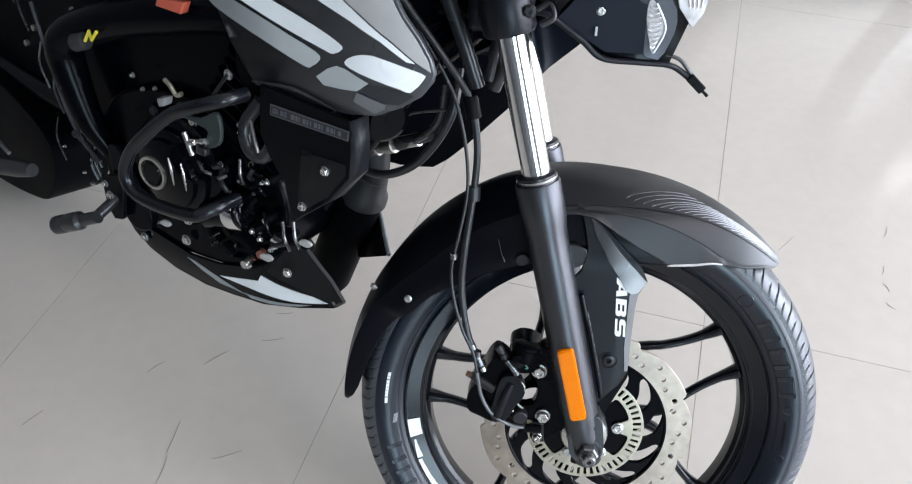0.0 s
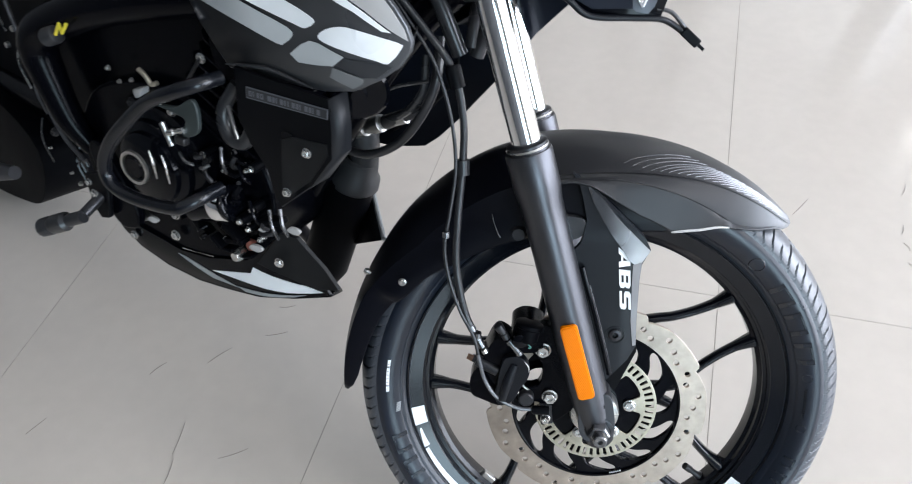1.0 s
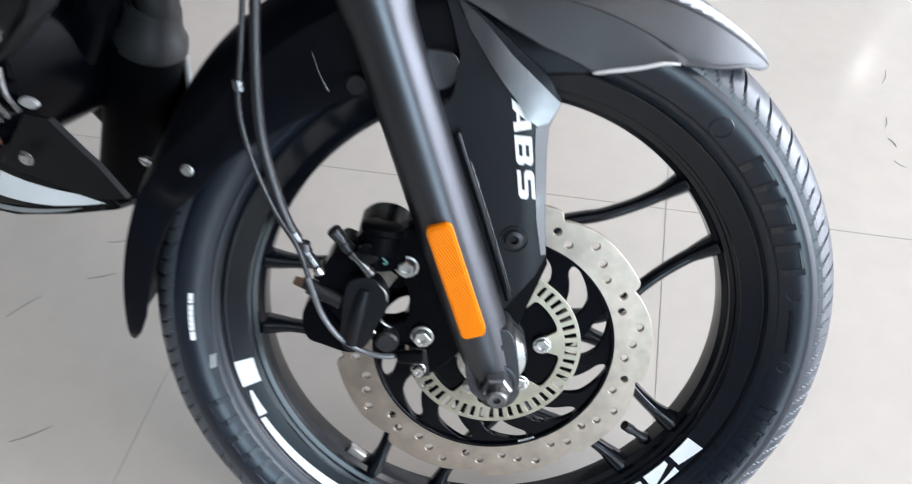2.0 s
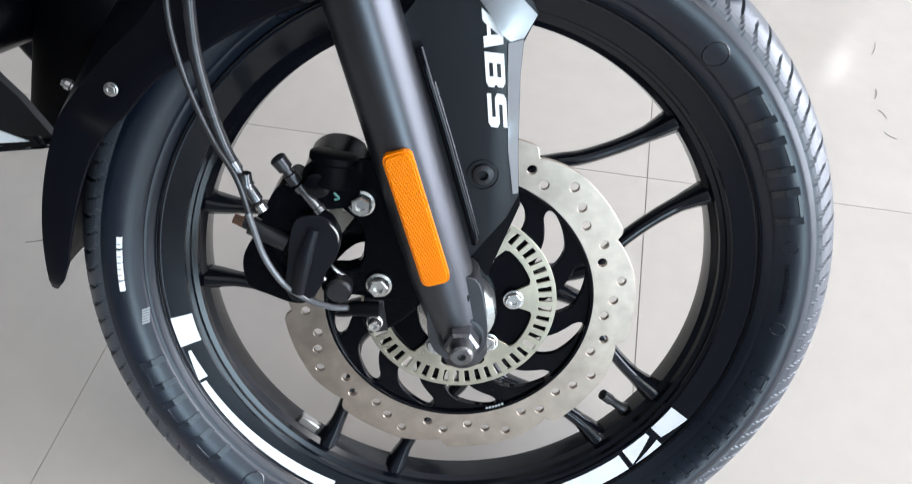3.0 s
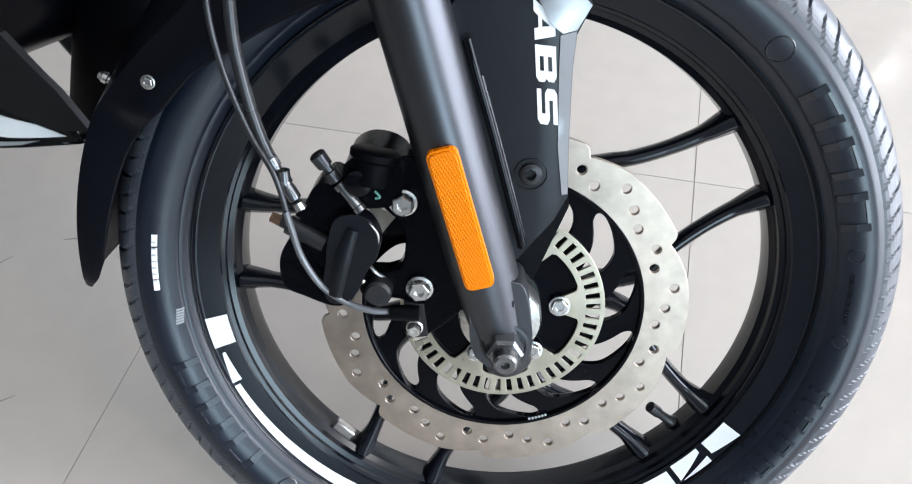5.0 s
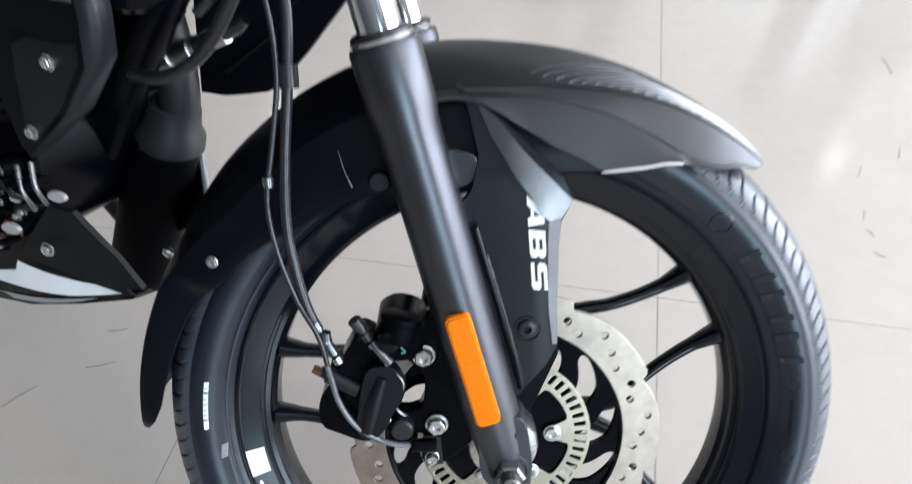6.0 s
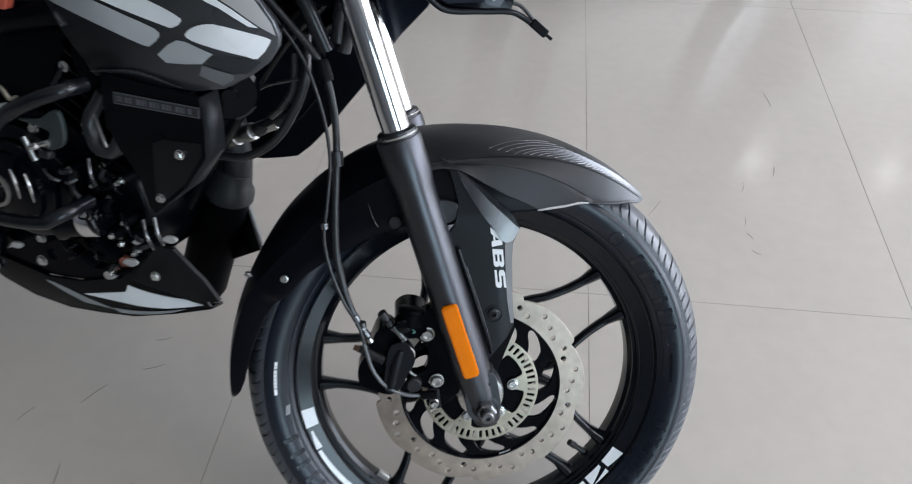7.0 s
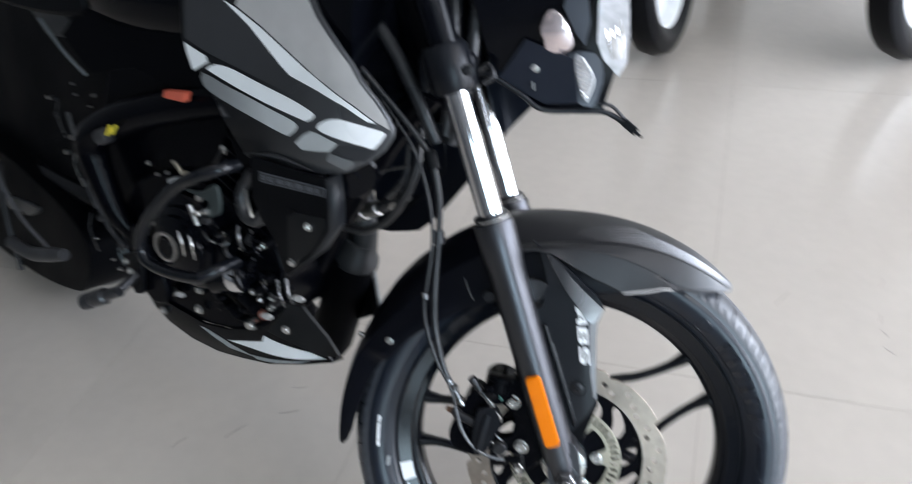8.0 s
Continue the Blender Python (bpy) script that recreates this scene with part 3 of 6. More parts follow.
# axle end, nut and clamp on the near leg
part("axle_clamp", panel(smooth_loop([(-0.021, 0.012), (-0.017, 0.042), (0.012, 0.046), (0.020, 0.02), (0.021, -0.006), (0.012, -0.019), (-0.006, -0.021), (-0.018, -0.010)], 4), -0.104, 0.03), fork_paint, leg, "", bevel=0.003)
part("axle_nut", revolve([(-0.1035, 0.0), (-0.1035, 0.0165), (-0.1055, 0.0165), (-0.106, 0.0145)], 28, pose(0.003, 0, -0.001)), dark_bolt, leg)
nut = revolve([(-0.1055, 0.0125), (-0.117, 0.0125), (-0.119, 0.0105), (-0.119, 0.0085)], 6, pose(0.003, 0, -0.001))
nut = revolve([(-0.115, 0.0085), (-0.128, 0.008), (-0.1295, 0.0065), (-0.1295, 0.003), (-0.126, 0.0025), (-0.126, 0)], 20, pose(0.003, 0, -0.001), bm=nut)
part("nut", nut, worn_steel, leg, "worn steel axle nut")
part("axle_spacer", revolve([(-0.090, 0.019), (-0.080, 0.022), (-0.078, 0.028), (-0.074, 0.0295), (-0.060, 0.0295)], 40), steel, leg, "bright hub cap")
for k in range(7):
    part("cast_mark", block(-0.0135 + 0.0034 * k, -0.0118 + 0.0034 * k, -0.1056, -0.103, 0.0258 + 0.001 * k - 0.0005 * k, 0.0302 + 0.0005 * k), steel if k % 3 else dark_bolt, leg)


def reflector():
    a, b = Vector((-0.0130, 0.0487)), Vector((-0.0372, 0.1428))
    d = (b - a).normalized()
    r = 0.005
    out = []
    w, l = 0.0097, (b - a).length / 2
    for cx, cy, q in ((w - r, l - r, 0), (-w + r, l - r, 90), (-w + r, -l + r, 180), (w - r, -l + r, 270)):
        for k in range(5):
            t = radians(q + 22.5 * k)
            out.append((cx + r * math.cos(t), cy + r * math.sin(t)))
    mid = (a + b) / 2
    px = Vector((d.y, -d.x))
    loop = [tuple(mid + px * x + d * y) for x, y in out]
    inner = [tuple(mid + px * x * 0.86 + d * y * 0.965) for x, y in out]
    ob = part("reflector_frame", panel(loop, -0.1165, 0.008), orange_lens, leg, "orange side reflector", bevel=0.0012)
    part("reflector_lens", panel(inner, -0.1176, 0.002), orange_lens, leg, "", bevel=0.0006)
    return ob


reflector()

# lower triple clamp and steering head
yoke = part("lower_yoke", block(-0.165, -0.098, -0.085, 0.085, 0.488, 0.535), matte_black, moto, "black lower triple clamp", MW, bevel=0.008)
for s in (-1, 1):
    c = Vector((fx(0.47), s * 0.09, 0.47))
    part("clamp_ring", lathe(c + FD * 0.02, c + FD, [(0, 0.0157), (0, 0.0245), (0.004, 0.0275), (0.05, 0.0275), (0.056, 0.024), (0.056, 0.0157)], 30), matte_black, yoke)
    bolt(yoke, fx(0.51) + 0.022, s * 0.105 - 0.004, 0.515, 0.0055, dark_bolt)
part("steering_stem", lathe((-0.160, 0, 0.51), (-0.160 - 0.246, 0, 1.51), [(0, 0), (0, 0.028), (0.25, 0.028), (0.25, 0)], 24), engine_black, yoke)
part("cable_guide", tube([(-0.095, -0.07, 0.512), (-0.083, -0.072, 0.518), (-0.078, -0.075, 0.505), (-0.09, -0.078, 0.497)], 0.003, 8), dark_bolt, yoke)


# ---- front mudguard ----
def mudguard():
    def lerp(table, a):
        for (a0, v0), (a1, v1) in zip(table, table[1:]):
            if a0 <= a <= a1:
                t = (a - a0) / (a1 - a0)
                return v0 + (v1 - v0) * t
        return table[-1][1] if a > table[-1][0] else table[0][1]
    def glide(table, a):
        """Like lerp, but with no corner at the rows."""
        for k, ((a0, v0), (a1, v1)) in enumerate(zip(table, table[1:])):
            if a0 <= a <= a1:
                t, d = (a - a0) / (a1 - a0), a1 - a0
                pa, pv = table[max(0, k - 1)]
                na, nv = table[min(len(table) - 1, k + 2)]
                m0, m1 = (v1 - pv) / (a1 - pa) * d, (nv - v0) / (na - a0) * d
                return v0 * (2 * t ** 3 - 3 * t * t + 1) + m0 * (t ** 3 - 2 * t * t + t) + v1 * (3 * t * t - 2 * t ** 3) + m1 * (t ** 3 - t * t)
        return table[-1][1] if a > table[-1][0] else table[0][1]
    crown = [(46, 0.3105), (53, 0.3145), (63, 0.3185), (77, 0.3210), (89, 0.3235), (100, 0.3265), (110, 0.3280), (122, 0.3264), (134, 0.3234), (141, 0.3205), (147, 0.3188), (172, 0.3182), (179, 0.3180)]
    skirt = [(46, 0.307), (50, 0.303), (56, 0.287), (61, 0.2755), (67, 0.262), (74, 0.242), (82, 0.235), (100, 0.233), (117, 0.243), (131, 0.252), (139, 0.262), (146, 0.266), (150, 0.2735), (155, 0.2795), (162, 0.2830), (168, 0.2865), (174, 0.2915), (177, 0.2975), (178.6, 0.3050)]
    fall = [(46, 0.028), (135, 0.028), (146, 0.0140), (152.5, 0.0068), (179, 0.0055)]
    width = [(46, 0.012), (48, 0.030), (52, 0.046), (58, 0.056), (70, 0.063), (85, 0.067), (120, 0.068), (140, 0.064), (160, 0.065), (177, 0.064), (178.6, 0.060)]
    proud = [(46, 1.0), (149, 1.0), (150.6, 0.12), (180, 0.12)]
    cross = (-1, -0.985, -0.955, -0.90, -0.82, -0.725, -0.715, -0.58, -0.42, -0.22, 0, 0.22, 0.42, 0.58, 0.715, 0.725, 0.82, 0.90, 0.955, 0.985, 1)

    def low(a):
        """How far the flat crown lies under its round outline."""
        return 0.0058 * min(1.0, max(0.0, (a - 45) / 17)) * min(1.0, max(0.0, (112 - a) / 24))

    def drift(a, e):
        """How far the crown lies towards the far side."""
        return 0.007 * max(0.0, 1 - e * e) * max(0.0, math.sin(radians(a)))

    def section(a0, a1, grow):
        n = int((a1 - a0) / 1.5)
        bm = bmesh.new()
        grid = []
        for i in range(n + 1):
            a = a0 + (a1 - a0) * i / n
            row = []
            R, S, w = glide(crown, a) + grow - low(a), lerp(skirt, a), glide(width, a) + grow
            edge = max(R - (lerp(fall, a) - low(a)) * min(1, w / 0.06), S + 0.001)
            for q in cross:
                e = abs(q)
                if e <= 0.72:
                    t = e / 0.72
                    y, r = w * 0.80 * t, R - (R - edge) * ((0.35 * t + 0.65 * t ** 2.4) if q < 0 else 0.6 * t ** 3.4)
                else:
                    t = (e - 0.72) / 0.28
                    y, r = w * (0.80 + 0.20 * min(1, t * 1.6) * lerp(proud, a)), edge + (S - edge) * t
                    if e < 0.73:
                        y, r = w * 0.80, edge - 0.0016
                row.append(bm.verts.new((r * math.cos(radians(a)), math.copysign(y, q) + drift(a, e / 0.72), r * math.sin(radians(a)))))
            grid.append(row)
        for ra, rb in zip(grid, grid[1:]):
            for j in range(len(cross) - 1):
                bm.faces.new((ra[j], ra[j + 1], rb[j + 1], rb[j]))
        bmesh.ops.recalc_face_normals(bm, faces=bm.faces)
        return bm

    crease_a = [(46, 0.3086), (55, 0.3086), (64, 0.3076), (72, 0.3052), (80, 0.3012), (88, 0.2982), (96, 0.2985), (103, 0.3000)]
    crease_b = [(46, 0.3070), (51, 0.2992), (54.5, 0.2873), (59.9, 0.2800), (66.9, 0.2844), (74.4, 0.2892), (82.6, 0.2930), (90, 0.2955), (96.4, 0.2972), (103, 0.2985)]
    bottom = [(46, 0.3060), (51, 0.2985), (54.5, 0.2866), (59.9, 0.2745), (61, 0.2760), (66.8, 0.2589), (72.8, 0.2475), (81.6, 0.2588), (87.3, 0.2723), (93, 0.2904), (96.7, 0.2965), (103, 0.298)]

    def skin(a, e, far=False):
        """Half section of the front piece: e runs 0 crown, 1 upper crease, 2 lower crease, 3 bottom edge."""
        top, w = glide(crown, a) + 0.0012 - low(a), glide(width, a)
        ra = min(glide(crease_a, a), top - 0.001)
        rb = min(lerp(crease_b, a), ra - 0.0006)
        rc = min(lerp(bottom, a), rb - 0.0005)
        if e <= 1:
            return w * 0.78 * e, top - (top - ra) * (0.6 * e ** 3.4 if far else 0.25 * e + 0.75 * e ** 2.2)
        if e <= 2:
            t = e - 1
            return w * (0.78 + 0.19 * t + 0.015 * math.sin(math.pi * t)) - 0.0006, ra + (rb - ra) * t - 0.0008
        t = e - 2
        return w * (0.97 + 0.10 * t) - 0.0012, rb + (rc - rb) * t - 0.0012

    def front_piece(a0, a1):
        bm = bmesh.new()
        steps = (0, 0.2, 0.4, 0.55, 0.7, 0.82, 0.92, 0.975, 1.0, 1.01, 1.05, 1.25, 1.55, 1.8, 1.96, 2.0, 2.01, 2.05, 2.3, 2.65, 2.94, 3.0)
        full = [-e for e in reversed(steps)] + list(steps[1:])
        grid = []
        n = int(a1 - a0)
        for i in range(n + 1):
            a = a0 + (a1 - a0) * i / n
            row = []
            for q in full:
                y, r = skin(a, abs(q), q > 0)
                row.append(bm.verts.new((r * math.cos(radians(a)), math.copysign(y, q) + drift(a, abs(q)), r * math.sin(radians(a)))))
            grid.append(row)
        for ra, rb in zip(grid, grid[1:]):
            for j in range(len(full) - 1):
                bm.faces.new((ra[j], ra[j + 1], rb[j + 1], rb[j]))
                if abs(full[j]) in (1.0, 1.01, 2.0, 2.01):
                    bm.edges.get((ra[j], rb[j])).smooth = False
        bmesh.ops.recalc_face_normals(bm, faces=bm.faces)
        return bm

    g = part("front_mudguard", section(68, 178.6, -0.0035), mudguard_black, moto, "dark front mudguard, grey ahead of the fork, black behind", MW, solid=0.0026)
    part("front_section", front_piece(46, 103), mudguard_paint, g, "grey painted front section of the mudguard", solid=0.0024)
    # fine ribs of the carbon pattern on the crown's shoulder
    verts, faces = [], []
    for k in range(20):
        a0 = 86.0 - 1.8 * k
        long = min(14.0, a0 - 47.0)
        e0 = 0.965 - 0.14 * max(0.0, 1 - k / 3)
        n = 10
        for i in range(n + 1):
            t = i / n
            a, e = a0 - long * t, e0 - 0.040 * long * t ** 0.85
            w = 0.0130 * (math.sin(math.pi * (0.06 + 0.9 * t)) ** 0.6)
            for de, lift in ((-w, 0.0002), (0, 0.0018), (w, 0.0002)):
                y, r = skin(a, e + de)
                verts.append(((r + lift) * math.cos(radians(a)), -y - lift * 0.6 + drift(a, e + de), (r + lift) * math.sin(radians(a))))
        b = k * (n + 1) * 3
        for i in range(n):
            for j in range(2):
                p = b + i * 3 + j
                faces.append((p, p + 1, p + 4, p + 3))
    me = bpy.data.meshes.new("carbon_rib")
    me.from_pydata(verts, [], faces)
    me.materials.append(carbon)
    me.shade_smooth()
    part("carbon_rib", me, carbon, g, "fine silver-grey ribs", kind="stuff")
    # bright lower edge of the side facet
    lip = []
    for a in (60.5, 63, 66, 69, 72, 72.8):
        y, r = skin(a, 3)
        lip.append((r * math.cos(radians(a)), -y - 0.001, r * math.sin(radians(a))))
    part("lip", tube(lip, [0.0010, 0.0014, 0.0016, 0.0016, 0.0014, 0.0006], 6, 5), silver_paint, g, "bright lower edge")
    bolt(g, -0.225, -0.0665, 0.169, 0.0038, steel, h=0.003)
    out = Vector((math.cos(radians(150)), 0, math.sin(radians(150))))
    foot = out * 0.311 + Vector((0, -0.020, 0))
    part("end_nut", lathe(foot, foot + out, [(0, 0.0030), (0.004, 0.0030), (0.0045, 0.0042), (0.008, 0.0042), (0.009, 0.0032), (0.011, 0.0026), (0.011, 0)], 10), bolt_metal, g)
    return g


mudguard_black = mat("mudguard_black_plastic", (0.0030, 0.0034, 0.0062), 0.36, bump=0.05, bump_scale=1500, spec=0.15)
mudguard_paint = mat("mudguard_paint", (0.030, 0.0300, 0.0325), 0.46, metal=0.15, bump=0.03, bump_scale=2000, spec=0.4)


def colour_fade(m, dark, pale, x0, x1):
    """A fade along x from one colour to the other."""
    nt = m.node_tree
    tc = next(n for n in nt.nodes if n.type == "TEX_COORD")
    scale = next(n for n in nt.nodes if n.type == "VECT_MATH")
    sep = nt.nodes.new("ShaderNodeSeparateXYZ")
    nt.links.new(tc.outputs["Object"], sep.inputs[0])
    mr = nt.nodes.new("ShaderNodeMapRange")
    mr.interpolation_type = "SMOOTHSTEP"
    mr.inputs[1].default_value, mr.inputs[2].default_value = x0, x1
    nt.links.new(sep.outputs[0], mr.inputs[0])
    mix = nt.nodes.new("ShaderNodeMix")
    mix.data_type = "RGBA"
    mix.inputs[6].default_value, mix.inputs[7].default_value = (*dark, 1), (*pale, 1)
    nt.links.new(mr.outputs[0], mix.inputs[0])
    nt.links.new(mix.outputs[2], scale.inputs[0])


# front section and ribs turn from dark to pale towards the front tip
colour_fade(mudguard_paint, (0.023, 0.0228, 0.0245), (0.21, 0.215, 0.225), 0.125, 0.245)
colour_fade(carbon, (0.060, 0.061, 0.066), (0.36, 0.365, 0.38), 0.010, 0.17)
guard = mudguard()
# inner tab and hook behind the fork
part("mount_tab", panel(smooth_loop([(-0.056, 0.256), (-0.027, 0.2545), (-0.0195, 0.248), (-0.021, 0.236), (-0.032, 0.229), (-0.05, 0.231)], 4), -0.0765, 0.008), gunmetal, guard, "grey mounting tab", bevel=0.0015)
part("tab_edge", tube([(-0.043, -0.0775, 0.253), (-0.040, -0.0785, 0.243), (-0.0365, -0.0775, 0.231)], [0.001, 0.0022, 0.001], 8), silver_paint, guard)
part("hook", tube([(-0.121, -0.070, 0.256), (-0.117, -0.072, 0.241), (-0.112, -0.073, 0.229)], [0.0003, 0.0007, 0.0012], 8), worn_steel, guard)
part("rubber_plug", revolve([(-0.0725, 0), (-0.0725, 0.007), (-0.066, 0.0085)], 18, pose(-0.092, 0, 0.232)), dark_bolt, guard)


# ---- fork cover with lettering ----
def fork_cover():
    y0 = -0.080
    out = [(-0.034, 0.301), (-0.018, 0.292), (0.014, 0.263), (0.0435, 0.234), (0.0512, 0.2185), (0.0430, 0.200), (0.0415, 0.18), (0.0415, 0.13), (0.0428, 0.096),
           (0.034, 0.080), (0.020, 0.063), (0.010, 0.050), (0.004, 0.060), (-0.012, 0.128), (-0.028, 0.196), (-0.033, 0.216), (-0.0245, 0.226), (-0.0215, 0.236), (-0.0185, 0.252), (-0.022, 0.270), (-0.026, 0.286)]
    f = lambda x, z: y0 + 0.018 * max(0, z - 0.235) / 0.07 + 0.35 * max(0, x - 0.0325) * min(1, max(0, (0.222 - z) / 0.02))
    c = part("fork_cover", panel(out, f, 0.007, step=0.012), cover_plastic, moto, "matte black fork cover with white lettering", MW, bevel=0.0018)
    lower = [(0.043, 0.096), (0.034, 0.080), (0.020, 0.063), (0.009, 0.049), (0.022, 0.028), (0.044, 0.088)]
    part("lower_tip", panel(lower, lambda x, z: y0 + 0.004 + 0.10 * max(0, 0.096 - z), 0.006, step=0.012), black_plastic, c, "", bevel=0.0012)
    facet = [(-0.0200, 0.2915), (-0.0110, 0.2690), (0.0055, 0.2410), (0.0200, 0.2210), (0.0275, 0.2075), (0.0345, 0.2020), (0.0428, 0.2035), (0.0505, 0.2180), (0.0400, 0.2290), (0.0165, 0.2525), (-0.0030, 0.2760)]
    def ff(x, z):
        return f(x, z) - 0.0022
    part("silver_facet", panel(facet, ff, 0.003, step=0.01), gunmetal_sheen, c, "silver-grey painted spear", bevel=0.0006)
    strip = [(0.0330, 0.2010), (0.0428, 0.2025), (0.0412, 0.180), (0.0412, 0.13), (0.0424, 0.098), (0.0385, 0.098), (0.0345, 0.13), (0.0330, 0.18)]
    part("edge_strip", panel(strip, lambda x, z: f(x, z) - 0.0012, 0.003, step=0.012), mat("edge_grey_paint", (0.22, 0.222, 0.23), 0.34, metal=0.4), c, "grey bevelled edge", bevel=0.0004)
    way, up = Vector((0.0705, -0.9975)), Vector((0.9975, 0.0705))
    for k, ch in enumerate("ABS"):
        part("letter", letter(ch, Vector((0.0162, 0.2225)) + way * (0.0268 * k), way, up, 0.0242, 0.0122, y0 - 0.0009), white_decal, c, "white letter")
    part("socket_screw", revolve([(y0 - 0.001, 0.0105), (y0 - 0.0005, 0.0105), (y0 + 0.002, 0.0095), (y0 + 0.003, 0.0075)], 24, pose(0.018, 0, 0.113)), dark_bolt, c)
    s = revolve([(y0 + 0.003, 0.0072), (y0 - 0.0022, 0.0072), (y0 - 0.003, 0.006), (y0 - 0.003, 0.0035)], 24, pose(0.018, 0, 0.113))
    s = revolve([(y0 - 0.003, 0.0035), (y0 + 0.001, 0.0033), (y0 + 0.001, 0)], 6, pose(0.018, 0, 0.113), bm=s)
    part("screw_head", s, dark_bolt, c)
    part("wire_edge", tube([(0.013, y0 - 0.006, 0.064), (0.012, y0 - 0.007, 0.072), (0.0, y0 - 0.007, 0.119), (-0.007, y0 - 0.007, 0.146), (-0.016, y0 - 0.007, 0.178), (-0.022, y0 - 0.005, 0.200)], 0.0030, 10), gloss_black, c, "black cable along the cover")
    # the cable's sheen, added as a thin pale strand beside it
    part("wire_sheen", tube([(0.0148, y0 - 0.004, 0.070), (0.0030, y0 - 0.004, 0.119), (-0.013, y0 - 0.004, 0.178)], 0.0007, 8), worn_steel, c, "sheen of the cable, as a thin bright strand")
    return c


gunmetal_sheen = mat("silver_grey_sheen", (0.24, 0.242, 0.25), 0.34, metal=0.55, bump=0.03, bump_scale=2500, coat=0.1)
# painted sheen: the fade stands in for light reflected at the spear's knee
colour_fade(gunmetal_sheen, (0.05, 0.05, 0.054), (0.38, 0.385, 0.395), -0.004, 0.042)
cover = fork_cover()


# ---- brake caliper, hoses ----
def caliper():
    body = smooth_loop([(-0.148, 0.048), (-0.145, 0.062), (-0.134, 0.079), (-0.123, 0.103), (-0.112, 0.111), (-0.094, 0.095), (-0.087, 0.066), (-0.091, 0.048), (-0.095, 0.035), (-0.103, 0.023), (-0.115, 0.020), (-0.134, 0.028), (-0.145, 0.034)], 4)
    c = part("brake_caliper", panel(body, -0.092, 0.026), engine_black, moto, "black two-piston floating brake caliper", MW, bevel=0.005)
    part("inner_half", panel([(-0.115 + (x + 0.115) * 0.9, 0.066 + (z - 0.066) * 0.85) for x, z in body], -0.062, 0.024), engine_black, c, bevel=0.004)
    part("bridge", block(-0.141, -0.120, -0.086, -0.04, 0.050, 0.080), engine_black, c, bevel=0.006)
    cap = smooth_loop([(-0.106, 0.090), (-0.092, 0.093), (-0.083, 0.088), (-0.078, 0.075), (-0.081, 0.062), (-0.089, 0.050), (-0.094, 0.038), (-0.103, 0.028), (-0.114, 0.028), (-0.118, 0.039), (-0.115, 0.057), (-0.112, 0.074)], 3)
    part("piston_cap", panel(cap, -0.101, 0.012), matte_black, c, bevel=0.003)
    part("cap_rib", tube([(-0.095, -0.1015, 0.083), (-0.103, -0.103, 0.060), (-0.110, -0.102, 0.034)], [0.004, 0.0055, 0.0045], 10, flat=0.5), matte_black, c)
    part("cap_edge", tube([(-0.086, -0.1005, 0.0895), (-0.0795, -0.1008, 0.080), (-0.0792, -0.1005, 0.070)], [0.0003, 0.0009, 0.0003], 6), steel, c, "worn bright edge")
    # upper cylinder with its collar
    part("upper_cylinder", panel(smooth_loop([(-0.099, 0.122), (-0.095, 0.128), (-0.087, 0.132), (-0.078, 0.132), (-0.069, 0.129), (-0.062, 0.122), (-0.063, 0.107), (-0.071, 0.097), (-0.091, 0.096), (-0.099, 0.106)], 4), -0.096, 0.045), engine_black, c, bevel=0.006)
    part("cylinder_collar", lathe((-0.083, -0.095, 0.112), (-0.077, -0.090, 0.139), [(0, 0), (0, 0.012), (0.003, 0.0135), (0.015, 0.0135), (0.017, 0.0160), (0.021, 0.0160), (0.0225, 0.0135), (0.0225, 0)], 24), rear_black, c)
    part("piston_port", revolve([(-0.106, 0.0), (-0.106, 0.0072), (-0.105, 0.0085), (-0.090, 0.0088)], 22, pose(-0.089, 0, 0.116)), gloss_black, c)
    part("bleed_nipple", lathe((-0.104, -0.096, 0.115), (-0.1145, -0.098, 0.133), [(0, 0.0048), (0.007, 0.0048), (0.0075, 0.0034), (0.011, 0.0034), (0.0115, 0.0050), (0.020, 0.0056), (0.021, 0.0045), (0.021, 0)], 12), dark_bolt, c, "bleed nipple with rubber cap")
    part("banjo_bolt", lathe((-0.102, -0.097, 0.113), (-0.089, -0.100, 0.096), [(0, 0.0048), (0.004, 0.0048), (0.0045, 0.0036), (0.018, 0.0036), (0.0185, 0.0042), (0.022, 0.0042), (0.022, 0)], 12), worn_steel, c)
    part("paint_mark", tube([(-0.080, -0.0975, 0.108), (-0.077, -0.0975, 0.104), (-0.080, -0.0975, 0.103)], 0.0008, 6), mat("green_paint_mark", (0.10, 0.30, 0.26), 0.5), c, "green paint mark")
    part("slide_pin", lathe((-0.145, -0.088, 0.0835), (-0.112, -0.094, 0.067), [(0, 0.0), (0, 0.0045), (0.006, 0.0045), (0.0065, 0.0068), (0.034, 0.0062), (0.034, 0)], 16), dark_bolt, c)
    part("copper_nut", lathe((-0.150, -0.089, 0.086), (-0.143, -0.090, 0.083), [(0, 0), (0, 0.0038), (0.007, 0.0042), (0.007, 0)], 6), mat("coppery_bolt", (0.20, 0.12, 0.08), 0.35, metal=0.7), c)
